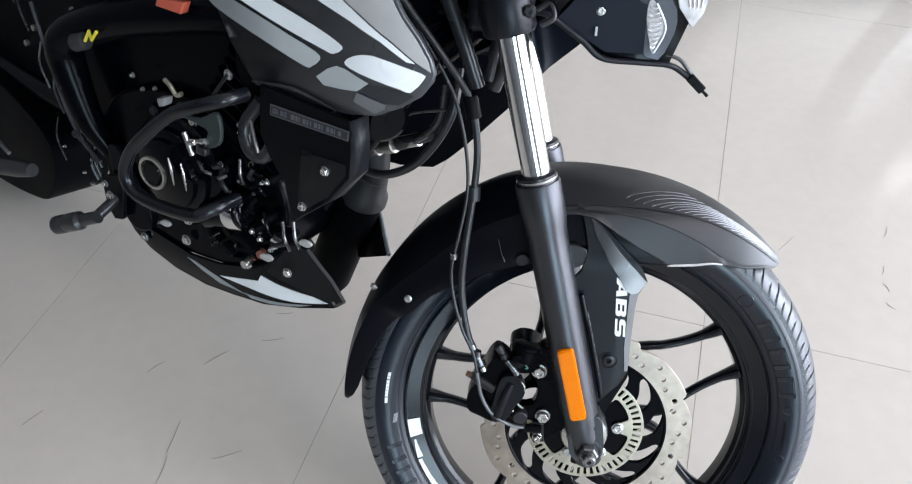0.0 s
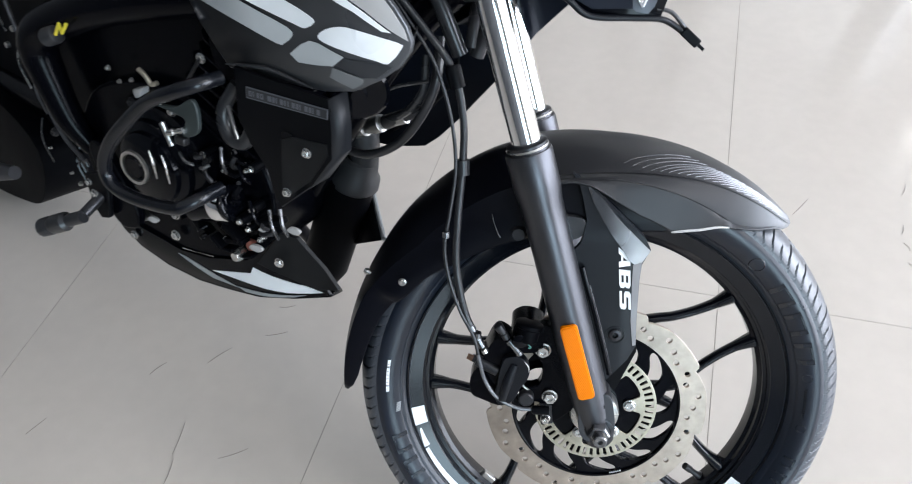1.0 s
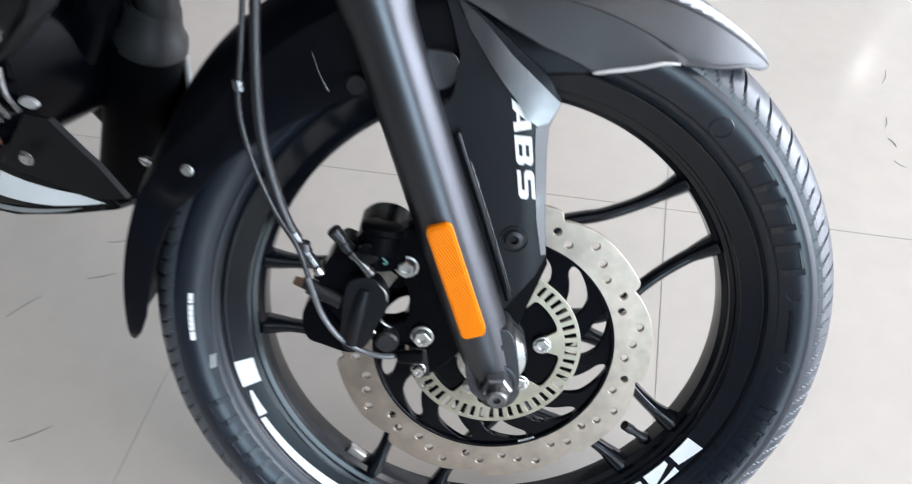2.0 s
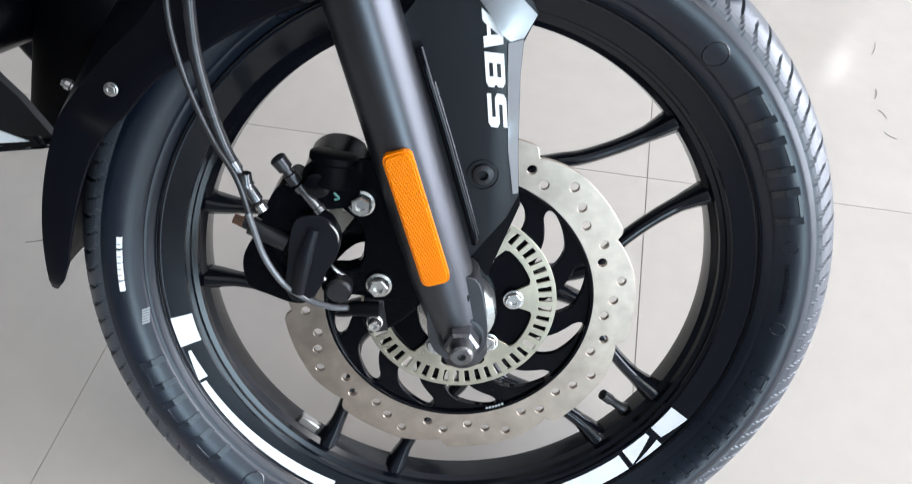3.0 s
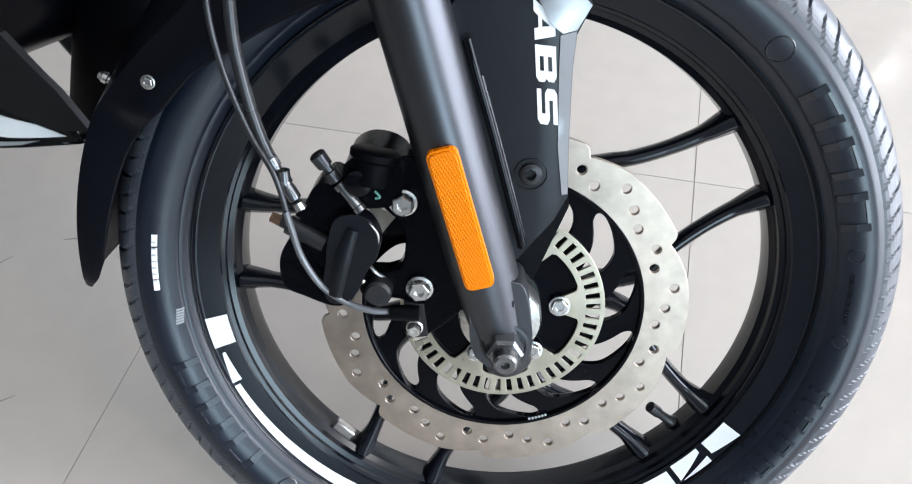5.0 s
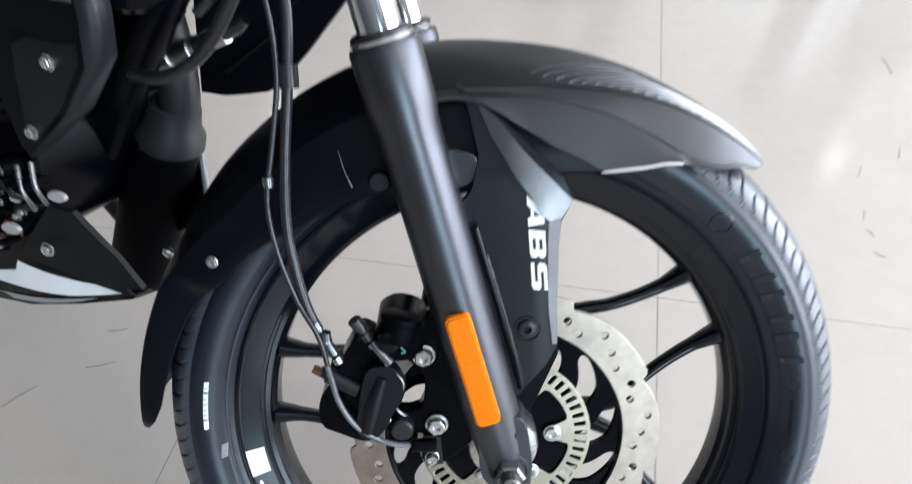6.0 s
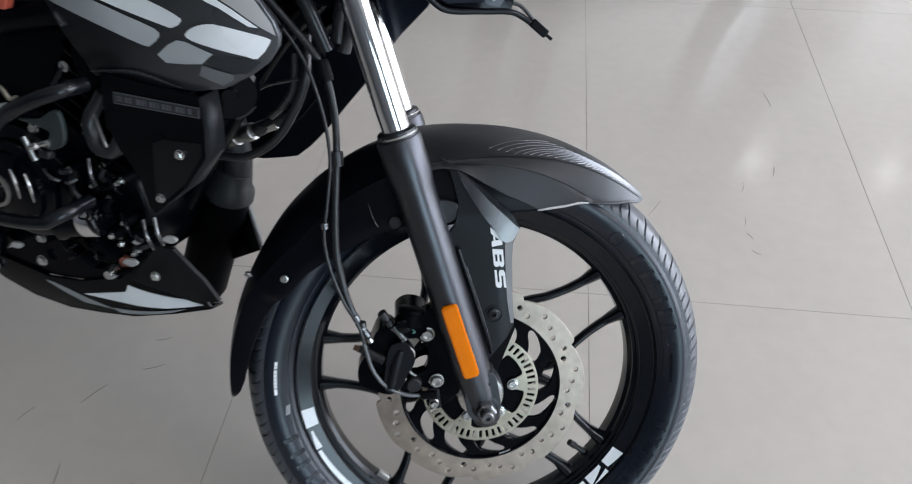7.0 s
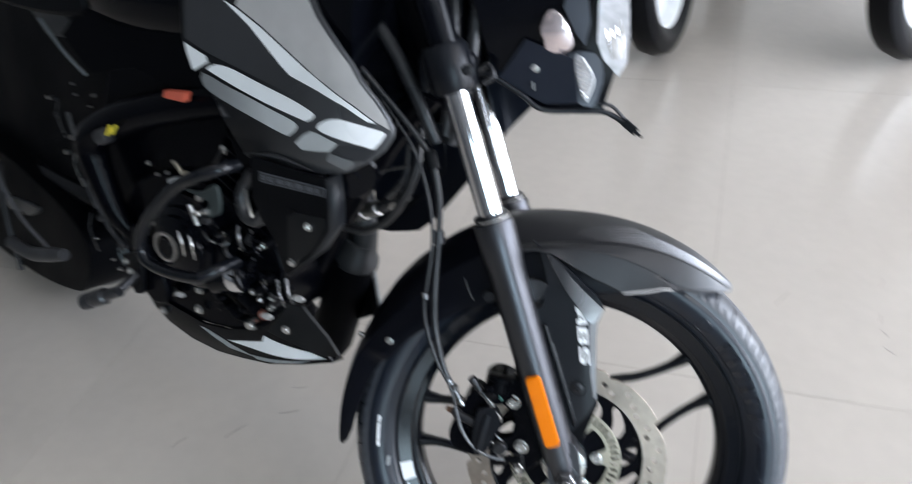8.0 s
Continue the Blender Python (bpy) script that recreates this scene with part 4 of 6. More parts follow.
    part("pad_spring", tube([(-0.097, -0.091, 0.053), (-0.0965, -0.095, 0.047), (-0.091, -0.096, 0.041)], 0.0016, 8), steel, c)
    part("pad_spring", tube([(-0.089, -0.089, 0.053), (-0.084, -0.092, 0.047), (-0.078, -0.090, 0.041)], 0.0014, 8), steel, c)
    # bracket from leg to caliper
    br = smooth_loop([(-0.078, 0.122), (-0.055, 0.128), (-0.040, 0.110), (-0.030, 0.060), (-0.022, 0.024), (-0.050, -0.004), (-0.068, 0.0), (-0.066, 0.024), (-0.092, 0.024), (-0.094, 0.044), (-0.068, 0.048), (-0.064, 0.078), (-0.082, 0.1)], 3)
    part("caliper_bracket", panel(br, -0.090, 0.016), engine_black, c, "", bevel=0.003)
    for x, z, r, mm in ((-0.063, 0.098, 0.0074, bolt_metal), (-0.0545, 0.035, 0.0074, bolt_metal), (-0.059, 0.004, 0.0048, bolt_metal)):
        bolt(c, x, -0.0915, z, r, mm, h=0.008)
    part("guide_pin_cap", revolve([(-0.101, 0.0), (-0.101, 0.0075), (-0.099, 0.0092), (-0.085, 0.0095)], 22, pose(-0.082, 0, 0.034)), dark_bolt, c)
    part("wheel_sensor", lathe((-0.075, -0.096, 0.018), (-0.052, -0.096, 0.017), [(0, 0.0), (0, 0.0045), (0.002, 0.0055), (0.02, 0.0055), (0.02, 0)], 14), black_plastic, c)
    part("sensor_bracket", panel([(-0.066, 0.024), (-0.052, 0.022), (-0.050, -0.004), (-0.064, -0.006)], -0.0925, 0.003), dark_bolt, c, bevel=0.001)
    return c


caliper()
hose = part("brake_hose", tube([(-0.300, -0.055, 0.600), (-0.262, -0.065, 0.553), (-0.230, -0.07, 0.512), (-0.192, -0.07, 0.463), (-0.160, -0.07, 0.415), (-0.150, -0.07, 0.365), (-0.151, -0.078, 0.314), (-0.157, -0.085, 0.255), (-0.160, -0.087, 0.205), (-0.156, -0.089, 0.168), (-0.150, -0.09, 0.140), (-0.144, -0.091, 0.124)], 0.0040, 12), hose_rubber, moto, "black rubber front brake hose", MW)
part("hose_end", lathe((-0.146, -0.091, 0.128), (-0.130, -0.092, 0.095), [(0, 0.0034), (0.001, 0.0046), (0.007, 0.0046), (0.0075, 0.0036), (0.010, 0.0036), (0.0105, 0.0052), (0.020, 0.0052), (0.0205, 0.0040), (0.024, 0.0046), (0.031, 0.0046), (0.032, 0.0034)], 14), worn_steel, hose, "crimped metal hose end")
part("hose_tip", lathe((-0.1310, -0.0922, 0.0975), (-0.1285, -0.0925, 0.0925), [(0, 0.0040), (0.005, 0.0040), (0.005, 0)], 12), bolt_metal, hose)
cable = part("sensor_cable", tube([(-0.240, -0.062, 0.520), (-0.201, -0.072, 0.463), (-0.176, -0.074, 0.418), (-0.162, -0.076, 0.364), (-0.158, -0.082, 0.314), (-0.165, -0.087, 0.265), (-0.172, -0.089, 0.225), (-0.168, -0.091, 0.186), (-0.156, -0.094, 0.146), (-0.142, -0.098, 0.118), (-0.135, -0.1, 0.085), (-0.130, -0.1, 0.062), (-0.119, -0.1, 0.041), (-0.104, -0.099, 0.028), (-0.089, -0.098, 0.021), (-0.072, -0.096, 0.0185)], 0.0020, 10), hose_rubber, moto, "thin black wheel-sensor cable", MW)
part("cable_sheath", tube([(-0.137, -0.1005, 0.095), (-0.135, -0.1005, 0.085), (-0.130, -0.1005, 0.062), (-0.119, -0.1005, 0.041), (-0.104, -0.0995, 0.028), (-0.089, -0.0985, 0.021), (-0.077, -0.0965, 0.0188)], 0.0024, 10), mat("grey_sheath", (0.10, 0.10, 0.107), 0.18, spec=0.8), cable)
for x, y, z in ((-0.170, -0.089, 0.240), (-0.137, -0.095, 0.118)):
    part("cable_clip", lathe((x, y, z - 0.004), (x, y, z + 1), [(0, 0.0022), (0, 0.0042), (0.007, 0.0042), (0.007, 0.0022)], 10), worn_steel, cable)
clamp = part("hose_clamp", lathe((-0.155, -0.071, 0.396), (-0.160, -0.071, 0.42), [(0, 0.005), (0, 0.0085), (0.02, 0.0085), (0.024, 0.007), (0.024, 0.004)], 14), black_plastic, hose, "black hose clamp")
part("hose_grommet", lathe((-0.151, -0.0765, 0.320), (-0.151, -0.078, 0.305), [(0, 0.004), (0, 0.0075), (0.016, 0.0075), (0.016, 0.004)], 12), hose_rubber, hose)


# ---- tank shroud, side panel ----
def shroud_y(x, z):
    """The outer face of the tank shroud on the near side."""
    tip = max(0.0, x + 0.27)
    return -0.137 + 3.2 * tip * tip + 0.30 * max(0.0, z - 0.50) + 0.25 * max(0.0, 0.405 - z)


def tank_shroud(side):
    out = [(-0.1815, 0.446), (-0.1825, 0.436), (-0.1915, 0.419), (-0.209, 0.403), (-0.238, 0.385), (-0.272, 0.376), (-0.32, 0.372), (-0.369, 0.367), (-0.405, 0.369), (-0.417, 0.390), (-0.433, 0.416), (-0.455, 0.455),
           (-0.50, 0.508), (-0.515, 0.56), (-0.46, 0.615), (-0.325, 0.62), (-0.300, 0.585), (-0.284, 0.566), (-0.231, 0.520), (-0.198, 0.480), (-0.186, 0.460)]
    fy = shroud_y if side < 0 else (lambda x, z: -shroud_y(x, z) - 0.006)
    s = part("tank_shroud", panel(out, fy, 0.006, step=0.022), shaded_shroud_paint if side < 0 else gloss_black, moto, "dark grey tank shroud with white stripe graphics", MB, bevel=0.0025)
    # return edge that folds in towards the radiator
    edge = [(-0.1815, 0.446), (-0.1915, 0.419), (-0.231, 0.389), (-0.30, 0.374), (-0.405, 0.369)]
    bm = bmesh.new()
    rows = []
    for x, z in edge:
        y = fy(x, z)
        rows.append([bm.verts.new((x, y + (0.001 if side < 0 else 0.005), z)), bm.verts.new((x - 0.012, y - side * 0.03, z + 0.006)), bm.verts.new((x - 0.03, y - side * 0.055, z + 0.014))])
    for a, b in zip(rows, rows[1:]):
        bm.faces.new((a[0], a[1], b[1], b[0]))
    part("folded_edge", bm, gunmetal, s, solid=0.002)
    if side > 0:
        return s
    def decal(name, pts, material, lift, label=""):
        return part(name, panel(pts, lambda x, z: shroud_y(x, z) - lift, 0.0006, step=0.012), material, s, label)
    decal("silver_field", [(-0.416, 0.5615), (-0.405, 0.612), (-0.328, 0.612), (-0.303, 0.580), (-0.288, 0.563), (-0.233, 0.518), (-0.2005, 0.478), (-0.188, 0.458), (-0.1845, 0.447), (-0.1985, 0.4550), (-0.223, 0.472), (-0.261, 0.493), (-0.317, 0.519), (-0.369, 0.543)], silver_paint, 0.0010, "pale silver field")
    decal("black_field", [(-0.470, 0.602), (-0.437, 0.5665), (-0.388, 0.5405), (-0.344, 0.5125), (-0.314, 0.4935), (-0.300, 0.489), (-0.315, 0.471), (-0.41, 0.491), (-0.452, 0.500), (-0.495, 0.512), (-0.506, 0.56)], dark_decal, 0.0010)
    decal("white_wedge", [(-0.437, 0.565), (-0.416, 0.559), (-0.369, 0.541), (-0.317, 0.517), (-0.261, 0.491), (-0.223, 0.470), (-0.1995, 0.454), (-0.2075, 0.4545), (-0.235, 0.470), (-0.270, 0.4825), (-0.314, 0.494), (-0.344, 0.513), (-0.388, 0.541)], white_decal, 0.0018, "white wedge stripe")
    decal("white_stripe", smooth_loop([(-0.454, 0.480), (-0.438, 0.4875), (-0.410, 0.4865), (-0.371, 0.4775), (-0.315, 0.4655), (-0.285, 0.4565), (-0.278, 0.451), (-0.289, 0.4425), (-0.302, 0.4435), (-0.355, 0.4525), (-0.405, 0.464), (-0.447, 0.476)], 2), white_decal, 0.0018, "white rounded stripe")
    decal("white_stripe", smooth_loop([(-0.463, 0.473), (-0.428, 0.4645), (-0.385, 0.455), (-0.347, 0.446), (-0.312, 0.438), (-0.306, 0.431), (-0.317, 0.420), (-0.327, 0.418), (-0.372, 0.428), (-0.435, 0.444), (-0.463, 0.456)], 2), shaded_stripe, 0.0018, "pale grey rounded stripe")
    decal("white_patch", [(-0.494, 0.507), (-0.455, 0.496), (-0.452, 0.488), (-0.480, 0.473)], white_decal, 0.0018)
    decal("white_stripe", smooth_loop([(-0.2745, 0.438), (-0.2655, 0.4465), (-0.25, 0.4525), (-0.232, 0.4525), (-0.1935, 0.445), (-0.1895, 0.439), (-0.2005, 0.4225), (-0.211, 0.424), (-0.24, 0.4285), (-0.267, 0.433)], 2), white_decal, 0.0018, "white rounded stripe")
    decal("grey_stripe", [(-0.310, 0.411), (-0.296, 0.424), (-0.285, 0.4305), (-0.274, 0.4305), (-0.2445, 0.4225), (-0.257, 0.4105), (-0.276, 0.407), (-0.300, 0.404)], pale_decal, 0.0018)
    decal("grey_stripe", [(-0.257, 0.409), (-0.224, 0.4035), (-0.226, 0.397), (-0.237, 0.389), (-0.262, 0.397)], mat("mid_grey_decal", (0.15, 0.155, 0.16), 0.3), 0.0018)
    decal("dark_patch", [(-0.252, 0.4125), (-0.2445, 0.4215), (-0.205, 0.4215), (-0.197, 0.419), (-0.2105, 0.406), (-0.224, 0.4045)], dark_decal, 0.0014)
    part("crease", tube([(-0.405, shroud_y(-0.405, 0.385) - 0.001, 0.374), (-0.345, shroud_y(-0.345, 0.385) - 0.002, 0.384), (-0.285, shroud_y(-0.285, 0.392) - 0.001, 0.378)], [0.0008, 0.003, 0.0008], 6), gunmetal, s)
    return s


shaded_shroud_paint = mat("shaded_shroud_paint", (0.055, 0.0565, 0.060), 0.3, metal=0.5, bump=0.03, bump_scale=2500)
# shade over the shroud's curve, put into its colour: darker to the rear
colour_fade(shaded_shroud_paint, (0.012, 0.0125, 0.0145), (0.10, 0.102, 0.108), -0.41, -0.215)
shaded_stripe = mat("shaded_stripe_decal", (0.44, 0.455, 0.46), 0.32)
# the same shade put into the lower stripe's grey
colour_fade(shaded_stripe, (0.20, 0.205, 0.21), (0.52, 0.535, 0.54), -0.45, -0.32)
tank_shroud(-1)
tank_shroud(1)


def side_panel(side):
    k = 1 if side < 0 else -1
    py = lambda x, z: k * (-0.141 + 0.10 * max(0, 0.30 - z)) - (0.005 if side > 0 else 0)
    out = [(-0.386, 0.378), (-0.262, 0.374), (-0.258, 0.362), (-0.258, 0.306), (-0.288, 0.262), (-0.338, 0.214), (-0.345, 0.222), (-0.352, 0.262), (-0.372, 0.290), (-0.386, 0.318)]
    p = part("radiator_panel", panel(out, py, 0.005, step=0.02), black_plastic, moto, "matte black side panel with a foil type label", MB, bevel=0.003)
    # forward facet that folds in
    bm = bmesh.new()
    rows = []
    for x, z, dx, dz in ((-0.262, 0.374, 0.010, 0.006), (-0.258, 0.340, 0.011, 0.003), (-0.258, 0.306, 0.011, 0.008), (-0.288, 0.262, 0.008, 0.005), (-0.338, 0.214, 0.002, 0.004)):
        rows.append([bm.verts.new((x, py(x, z) + (0.0 if side < 0 else 0.005), z)), bm.verts.new((x + dx, py(x, z) + k * 0.020, z + dz))])
    for a, b in zip(rows, rows[1:]):
        bm.faces.new((a[0], a[1], b[1], b[0]))
    part("front_facet", bm, facet_grey, p, solid=0.003)
    if side > 0:
        # the far panel reaches lower and further forward
        low = [(-0.375, 0.184), (-0.345, 0.187), (-0.314, 0.196), (-0.290, 0.204), (-0.270, 0.223), (-0.244, 0.255), (-0.214, 0.297), (-0.193, 0.326), (-0.148, 0.397), (-0.111, 0.442), (-0.095, 0.475), (-0.12, 0.60), (-0.36, 0.60), (-0.38, 0.36)]
        part("far_cowl", panel(low, 0.118, 0.006, step=0.03), navy_plastic, p, "dark blue-black inner cowl", bevel=0.003)
        return p
    lift = lambda d: (lambda x, z: py(x, z) - d)
    part("type_label", panel([(-0.370, 0.360), (-0.261, 0.3635), (-0.2615, 0.3515), (-0.3705, 0.3465)], lift(0.0012), 0.0008), label_metal, p, "foil label with illegible print")
    part("label_field", panel([(-0.3690, 0.3588), (-0.2622, 0.3622), (-0.2627, 0.3528), (-0.3693, 0.3479)], lift(0.0016), 0.0006), dark_decal, p)
    x = -0.366
    for turn, w in enumerate((4, 4, 3, 4, 0, 5, 3, 4, 4, 2, 4, 4, 3, 5, 4, 3, 4, 4)):
        if w:
            z = 0.3534 + (x + 0.368) * 0.038
            box = [(x, z - 0.0030), (x + w * 0.001, z - 0.0028), (x + w * 0.001, z + 0.0032), (x, z + 0.0030)]
            hole = [(x + 0.0011, z - 0.0016), (x + w * 0.001 - 0.0009, z - 0.0016), (x + w * 0.001 - 0.0009, z + 0.0018), (x + 0.0011, z + 0.0018)]
            if turn % 3 == 1:
                box = [(x, z - 0.0030), (x + 0.0014, z - 0.0030), (x + 0.0014, z + 0.0032), (x, z + 0.0030)]
            part("print_bar", panel(box, lift(0.0020), 0.0006, [hole] if w > 3 and turn % 3 == 0 else []), label_metal, p)
        x += max(w, 3) * 0.001 + 0.0016
    bolt(p, -0.290, -0.1420, 0.304, 0.0048, bolt_metal)
    bolt(p, -0.325, -0.1365, 0.240, 0.0046, bolt_metal)
    part("recess", panel(smooth_loop([(-0.325, 0.318), (-0.31, 0.32), (-0.305, 0.305), (-0.318, 0.298)], 3), lift(0.0006), 0.0008), gloss_black, p)
    part("lower_facet", panel([(-0.325, 0.309), (-0.311, 0.317), (-0.263, 0.322), (-0.2625, 0.308), (-0.290, 0.266), (-0.329, 0.229), (-0.333, 0.235)], lift(0.0010), 0.001, step=0.02), panel_grey, p, "slightly lighter lower facet")
    return p


navy_plastic = mat("navy_black_plastic", (0.008, 0.0105, 0.018), 0.38, spec=0.2)
gunmetal_dark = mat("dark_grey_plastic", (0.024, 0.025, 0.027), 0.45)
side_panel(-1)
side_panel(1)


# ---- fuel tank and frame ----
def fuel_tank():
    bm = bmesh.new()
    rows = []
    for k in range(15):
        t = k / 14
        x = -0.24 - 0.50 * t
        half = 0.115 * math.sin(math.pi * min(1, 0.12 + 0.62 * (1 - abs(2 * t - 0.75) ** 1.6 * 0.5))) ** 0.7
        z0, z1 = 0.46 + 0.02 * t, 0.60 + 0.10 * math.sin(math.pi * (0.18 + 0.62 * t)) - 0.05 * t
        ring = []
        for i in range(20):
            w = 2 * math.pi * i / 20
            c, s = math.cos(w), math.sin(w)
            ring.append(bm.verts.new((x, half * math.copysign(abs(c) ** 0.65, c), (z0 + z1) / 2 + (z1 - z0) / 2 * math.copysign(abs(s) ** 0.65, s))))
        rows.append(ring)
    for a, b in zip(rows, rows[1:]):
        for i in range(20):
            bm.faces.new((a[i], a[(i + 1) % 20], b[(i + 1) % 20], b[i]))
    bm.faces.new(rows[0])
    bm.faces.new(rows[-1])
    bmesh.ops.recalc_face_normals(bm, faces=bm.faces)
    t = part("fuel_tank", bm, gloss_black, moto, "gloss black fuel tank", MB)
    # knee panel below the tank
    knee = [(-0.43, 0.44), (-0.475, 0.455), (-0.52, 0.52), (-0.56, 0.56), (-0.74, 0.54), (-0.80, 0.47), (-0.74, 0.42), (-0.64, 0.445), (-0.545, 0.425)]
    part("knee_panel", panel(knee, lambda x, z: -0.105 + 0.25 * max(0, z - 0.46), 0.006, step=0.03), rear_black, t, "black knee panel", bevel=0.003)
    part("tag", panel([(-0.546, 0.434), (-0.503, 0.439), (-0.509, 0.424), (-0.550, 0.4235)], -0.135, 0.012), red_tag, t, "orange-red tag", bevel=0.0015)
    part("seat", panel(smooth_loop([(-0.76, 0.50), (-0.78, 0.56), (-0.95, 0.57), (-1.3, 0.62), (-1.32, 0.58), (-1.0, 0.50)], 4), -0.10, 0.20), black_plastic, t, "black seat", bevel=0.02)
    return t


fuel_tank()
frame_part = part("frame_tube", tube([(-0.44, -0.085, 0.432), (-0.555, -0.098, 0.405), (-0.655, -0.106, 0.372), (-0.730, -0.11, 0.335), (-0.755, -0.112, 0.305), (-0.745, -0.112, 0.262), (-0.722, -0.110, 0.205), (-0.698, -0.100, 0.165)], [0.026, 0.026, 0.026, 0.027, 0.026, 0.023, 0.019, 0.014], 16), engine_black, moto, "black frame tube", MB)
part("grip_ribs", lathe((-0.700, -0.136, 0.335), (-0.670, -0.136, 0.348), [(0, 0.0), (0, 0.010), (0.003, 0.012), (0.006, 0.010), (0.009, 0.012), (0.012, 0.010), (0.015, 0.012), (0.018, 0.010), (0.021, 0.012), (0.024, 0.010), (0.026, 0)], 16), hose_rubber, frame_part)
zig = [(-0.676, 0.345), (-0.666, 0.361), (-0.663, 0.350), (-0.652, 0.364)]
part("paint_mark", tube([(x, -0.139, z) for x, z in zig], 0.0022, 6, 1), yellow_mark, frame_part, "yellow paint mark")
part("airbox", panel(smooth_loop([(-0.77, 0.20), (-0.74, 0.42), (-0.60, 0.46), (-0.42, 0.47), (-0.40, 0.40), (-0.46, 0.30), (-0.55, 0.26), (-0.66, 0.24)], 4), -0.075, 0.15, step=0.05), engine_black, frame_part, "black airbox and throttle body", bevel=0.012)
part("down_tube", tube([(-0.20, 0.0, 0.47), (-0.26, 0.0, 0.40), (-0.335, 0.0, 0.28), (-0.40, 0.0, 0.16)], 0.022, 14), engine_black, frame_part)
part("head_tube", lathe((-0.150, 0, 0.482), (-0.20, 0, 0.60), [(0, 0), (0, 0.033), (0.2, 0.033), (0.2, 0)], 24), engine_black, frame_part)
part("top_tube", tube([(-0.19, 0, 0.50), (-0.40, 0, 0.47), (-0.75, 0, 0.42)], 0.03, 12), engine_black, frame_part)


# ---- engine ----
def engine():
    case = smooth_loop([(-0.71, 0.10), (-0.66, 0.055), (-0.56, 0.045), (-0.44, 0.07), (-0.39, 0.12), (-0.385, 0.20), (-0.42, 0.25), (-0.50, 0.285), (-0.60, 0.29), (-0.69, 0.25), (-0.725, 0.17)], 4)
    e = part("engine", panel(case, -0.095, 0.19, step=0.03), engine_black, moto, "black air-cooled engine block", MB, bevel=0.012)
    # clutch cover, stepped, with the oval emblem ring
    c = pose(-0.552, 0, 0.196)
    part("clutch_cover", revolve([(-0.09, 0.078), (-0.112, 0.076), (-0.116, 0.072), (-0.118, 0.062), (-0.126, 0.060), (-0.129, 0.056), (-0.130, 0.050), (-0.136, 0.048), (-0.138, 0.044), (-0.138, 0.0)], 48, c), gloss_black, e)
    part("emblem_ring", revolve([(-0.137, 0.024), (-0.1415, 0.0235), (-0.1415, 0.0195), (-0.137, 0.0185)], 40, pose(-0.573, 0, 0.192), closed=True), steel, e, "silver emblem ring")
    part("emblem_boss", revolve([(-0.137, 0.017), (-0.1425, 0.014), (-0.1425, 0.0)], 30, pose(-0.573, 0, 0.192)), gloss_black, e)
    for k in range(7):
        a = radians(20 + 51 * k)
        bolt(e, -0.552 + 0.082 * math.cos(a), -0.108, 0.196 + 0.082 * math.sin(a), 0.0055, bolt_metal if k % 2 else dark_bolt)
        part("boss", revolve([(-0.085, 0.011), (-0.108, 0.0095), (-0.108, 0)], 14, pose(-0.552 + 0.082 * math.cos(a), 0, 0.196 + 0.082 * math.sin(a))), engine_black, e)
    # starter motor: its bright collar is a highlight put in as chrome
    # silver patches in place of bright floor seen through gaps
    for hx, hz, hw in ((-0.395, 0.124, 0.011), (-0.332, 0.174, 0.010), (-0.382, 0.157, 0.006), (-0.578, 0.100, 0.010)):
        part("floor_gap_patch", panel(smooth_loop([(hx - hw, hz - hw * 0.3), (hx + hw * 0.2, hz - hw * 0.45), (hx + hw, hz + hw * 0.1), (hx + hw * 0.5, hz + hw * 0.5), (hx - hw * 0.6, hz + hw * 0.35)], 3), -0.121, 0.004), silver_paint, e, "", bevel=0.0006)
    st = [(0, 0), (0, 0.016), (0.004, 0.021), (0.05, 0.021), (0.05, 0.0235), (0.075, 0.0235), (0.078, 0.019), (0.078, 0)]
    part("starter_motor", lathe((-0.500, -0.115, 0.148), (-0.42, -0.115, 0.182), st, 28), gloss_black, e)
    part("starter_highlight", lathe((-0.455, -0.115, 0.167), (-0.42, -0.115, 0.182), [(0, 0.0238), (0.001, 0.0242), (0.020, 0.0242), (0.021, 0.0238)], 28), chrome, e, "highlight on the starter motor, as a chrome collar")
    # cylinder with cooling fins and head
    a, b = Vector((-0.47, 0, 0.24)), Vector((-0.375, 0, 0.42))
    d = (b - a).normalized()
    px = Vector((d.z, 0, -d.x))
    for k in range(9):
        p = a + d * (0.018 * k + 0.01)
        rr = 0.078 - 0.003 * (k % 2)
        pts = [(-rr, -0.088), (-rr * 0.8, -0.098), (rr * 0.8, -0.098), (rr, -0.088), (rr, 0.088), (-rr, 0.088)]
        bm = bmesh.new()
        lo = [bm.verts.new(p + px * u + Vector((0, v, 0))) for u, v in pts]
        hi = [bm.verts.new(p + d * 0.004 + px * u + Vector((0, v, 0))) for u, v in pts]
        bm.faces.new(lo[::-1])
        bm.faces.new(hi)
        for i in range(6):
            bm.faces.new((lo[i], lo[(i + 1) % 6], hi[(i + 1) % 6], hi[i]))
        bmesh.ops.recalc_face_normals(bm, faces=bm.faces)
        part("cooling_fin", bm, engine_black, e, bevel=0.001)
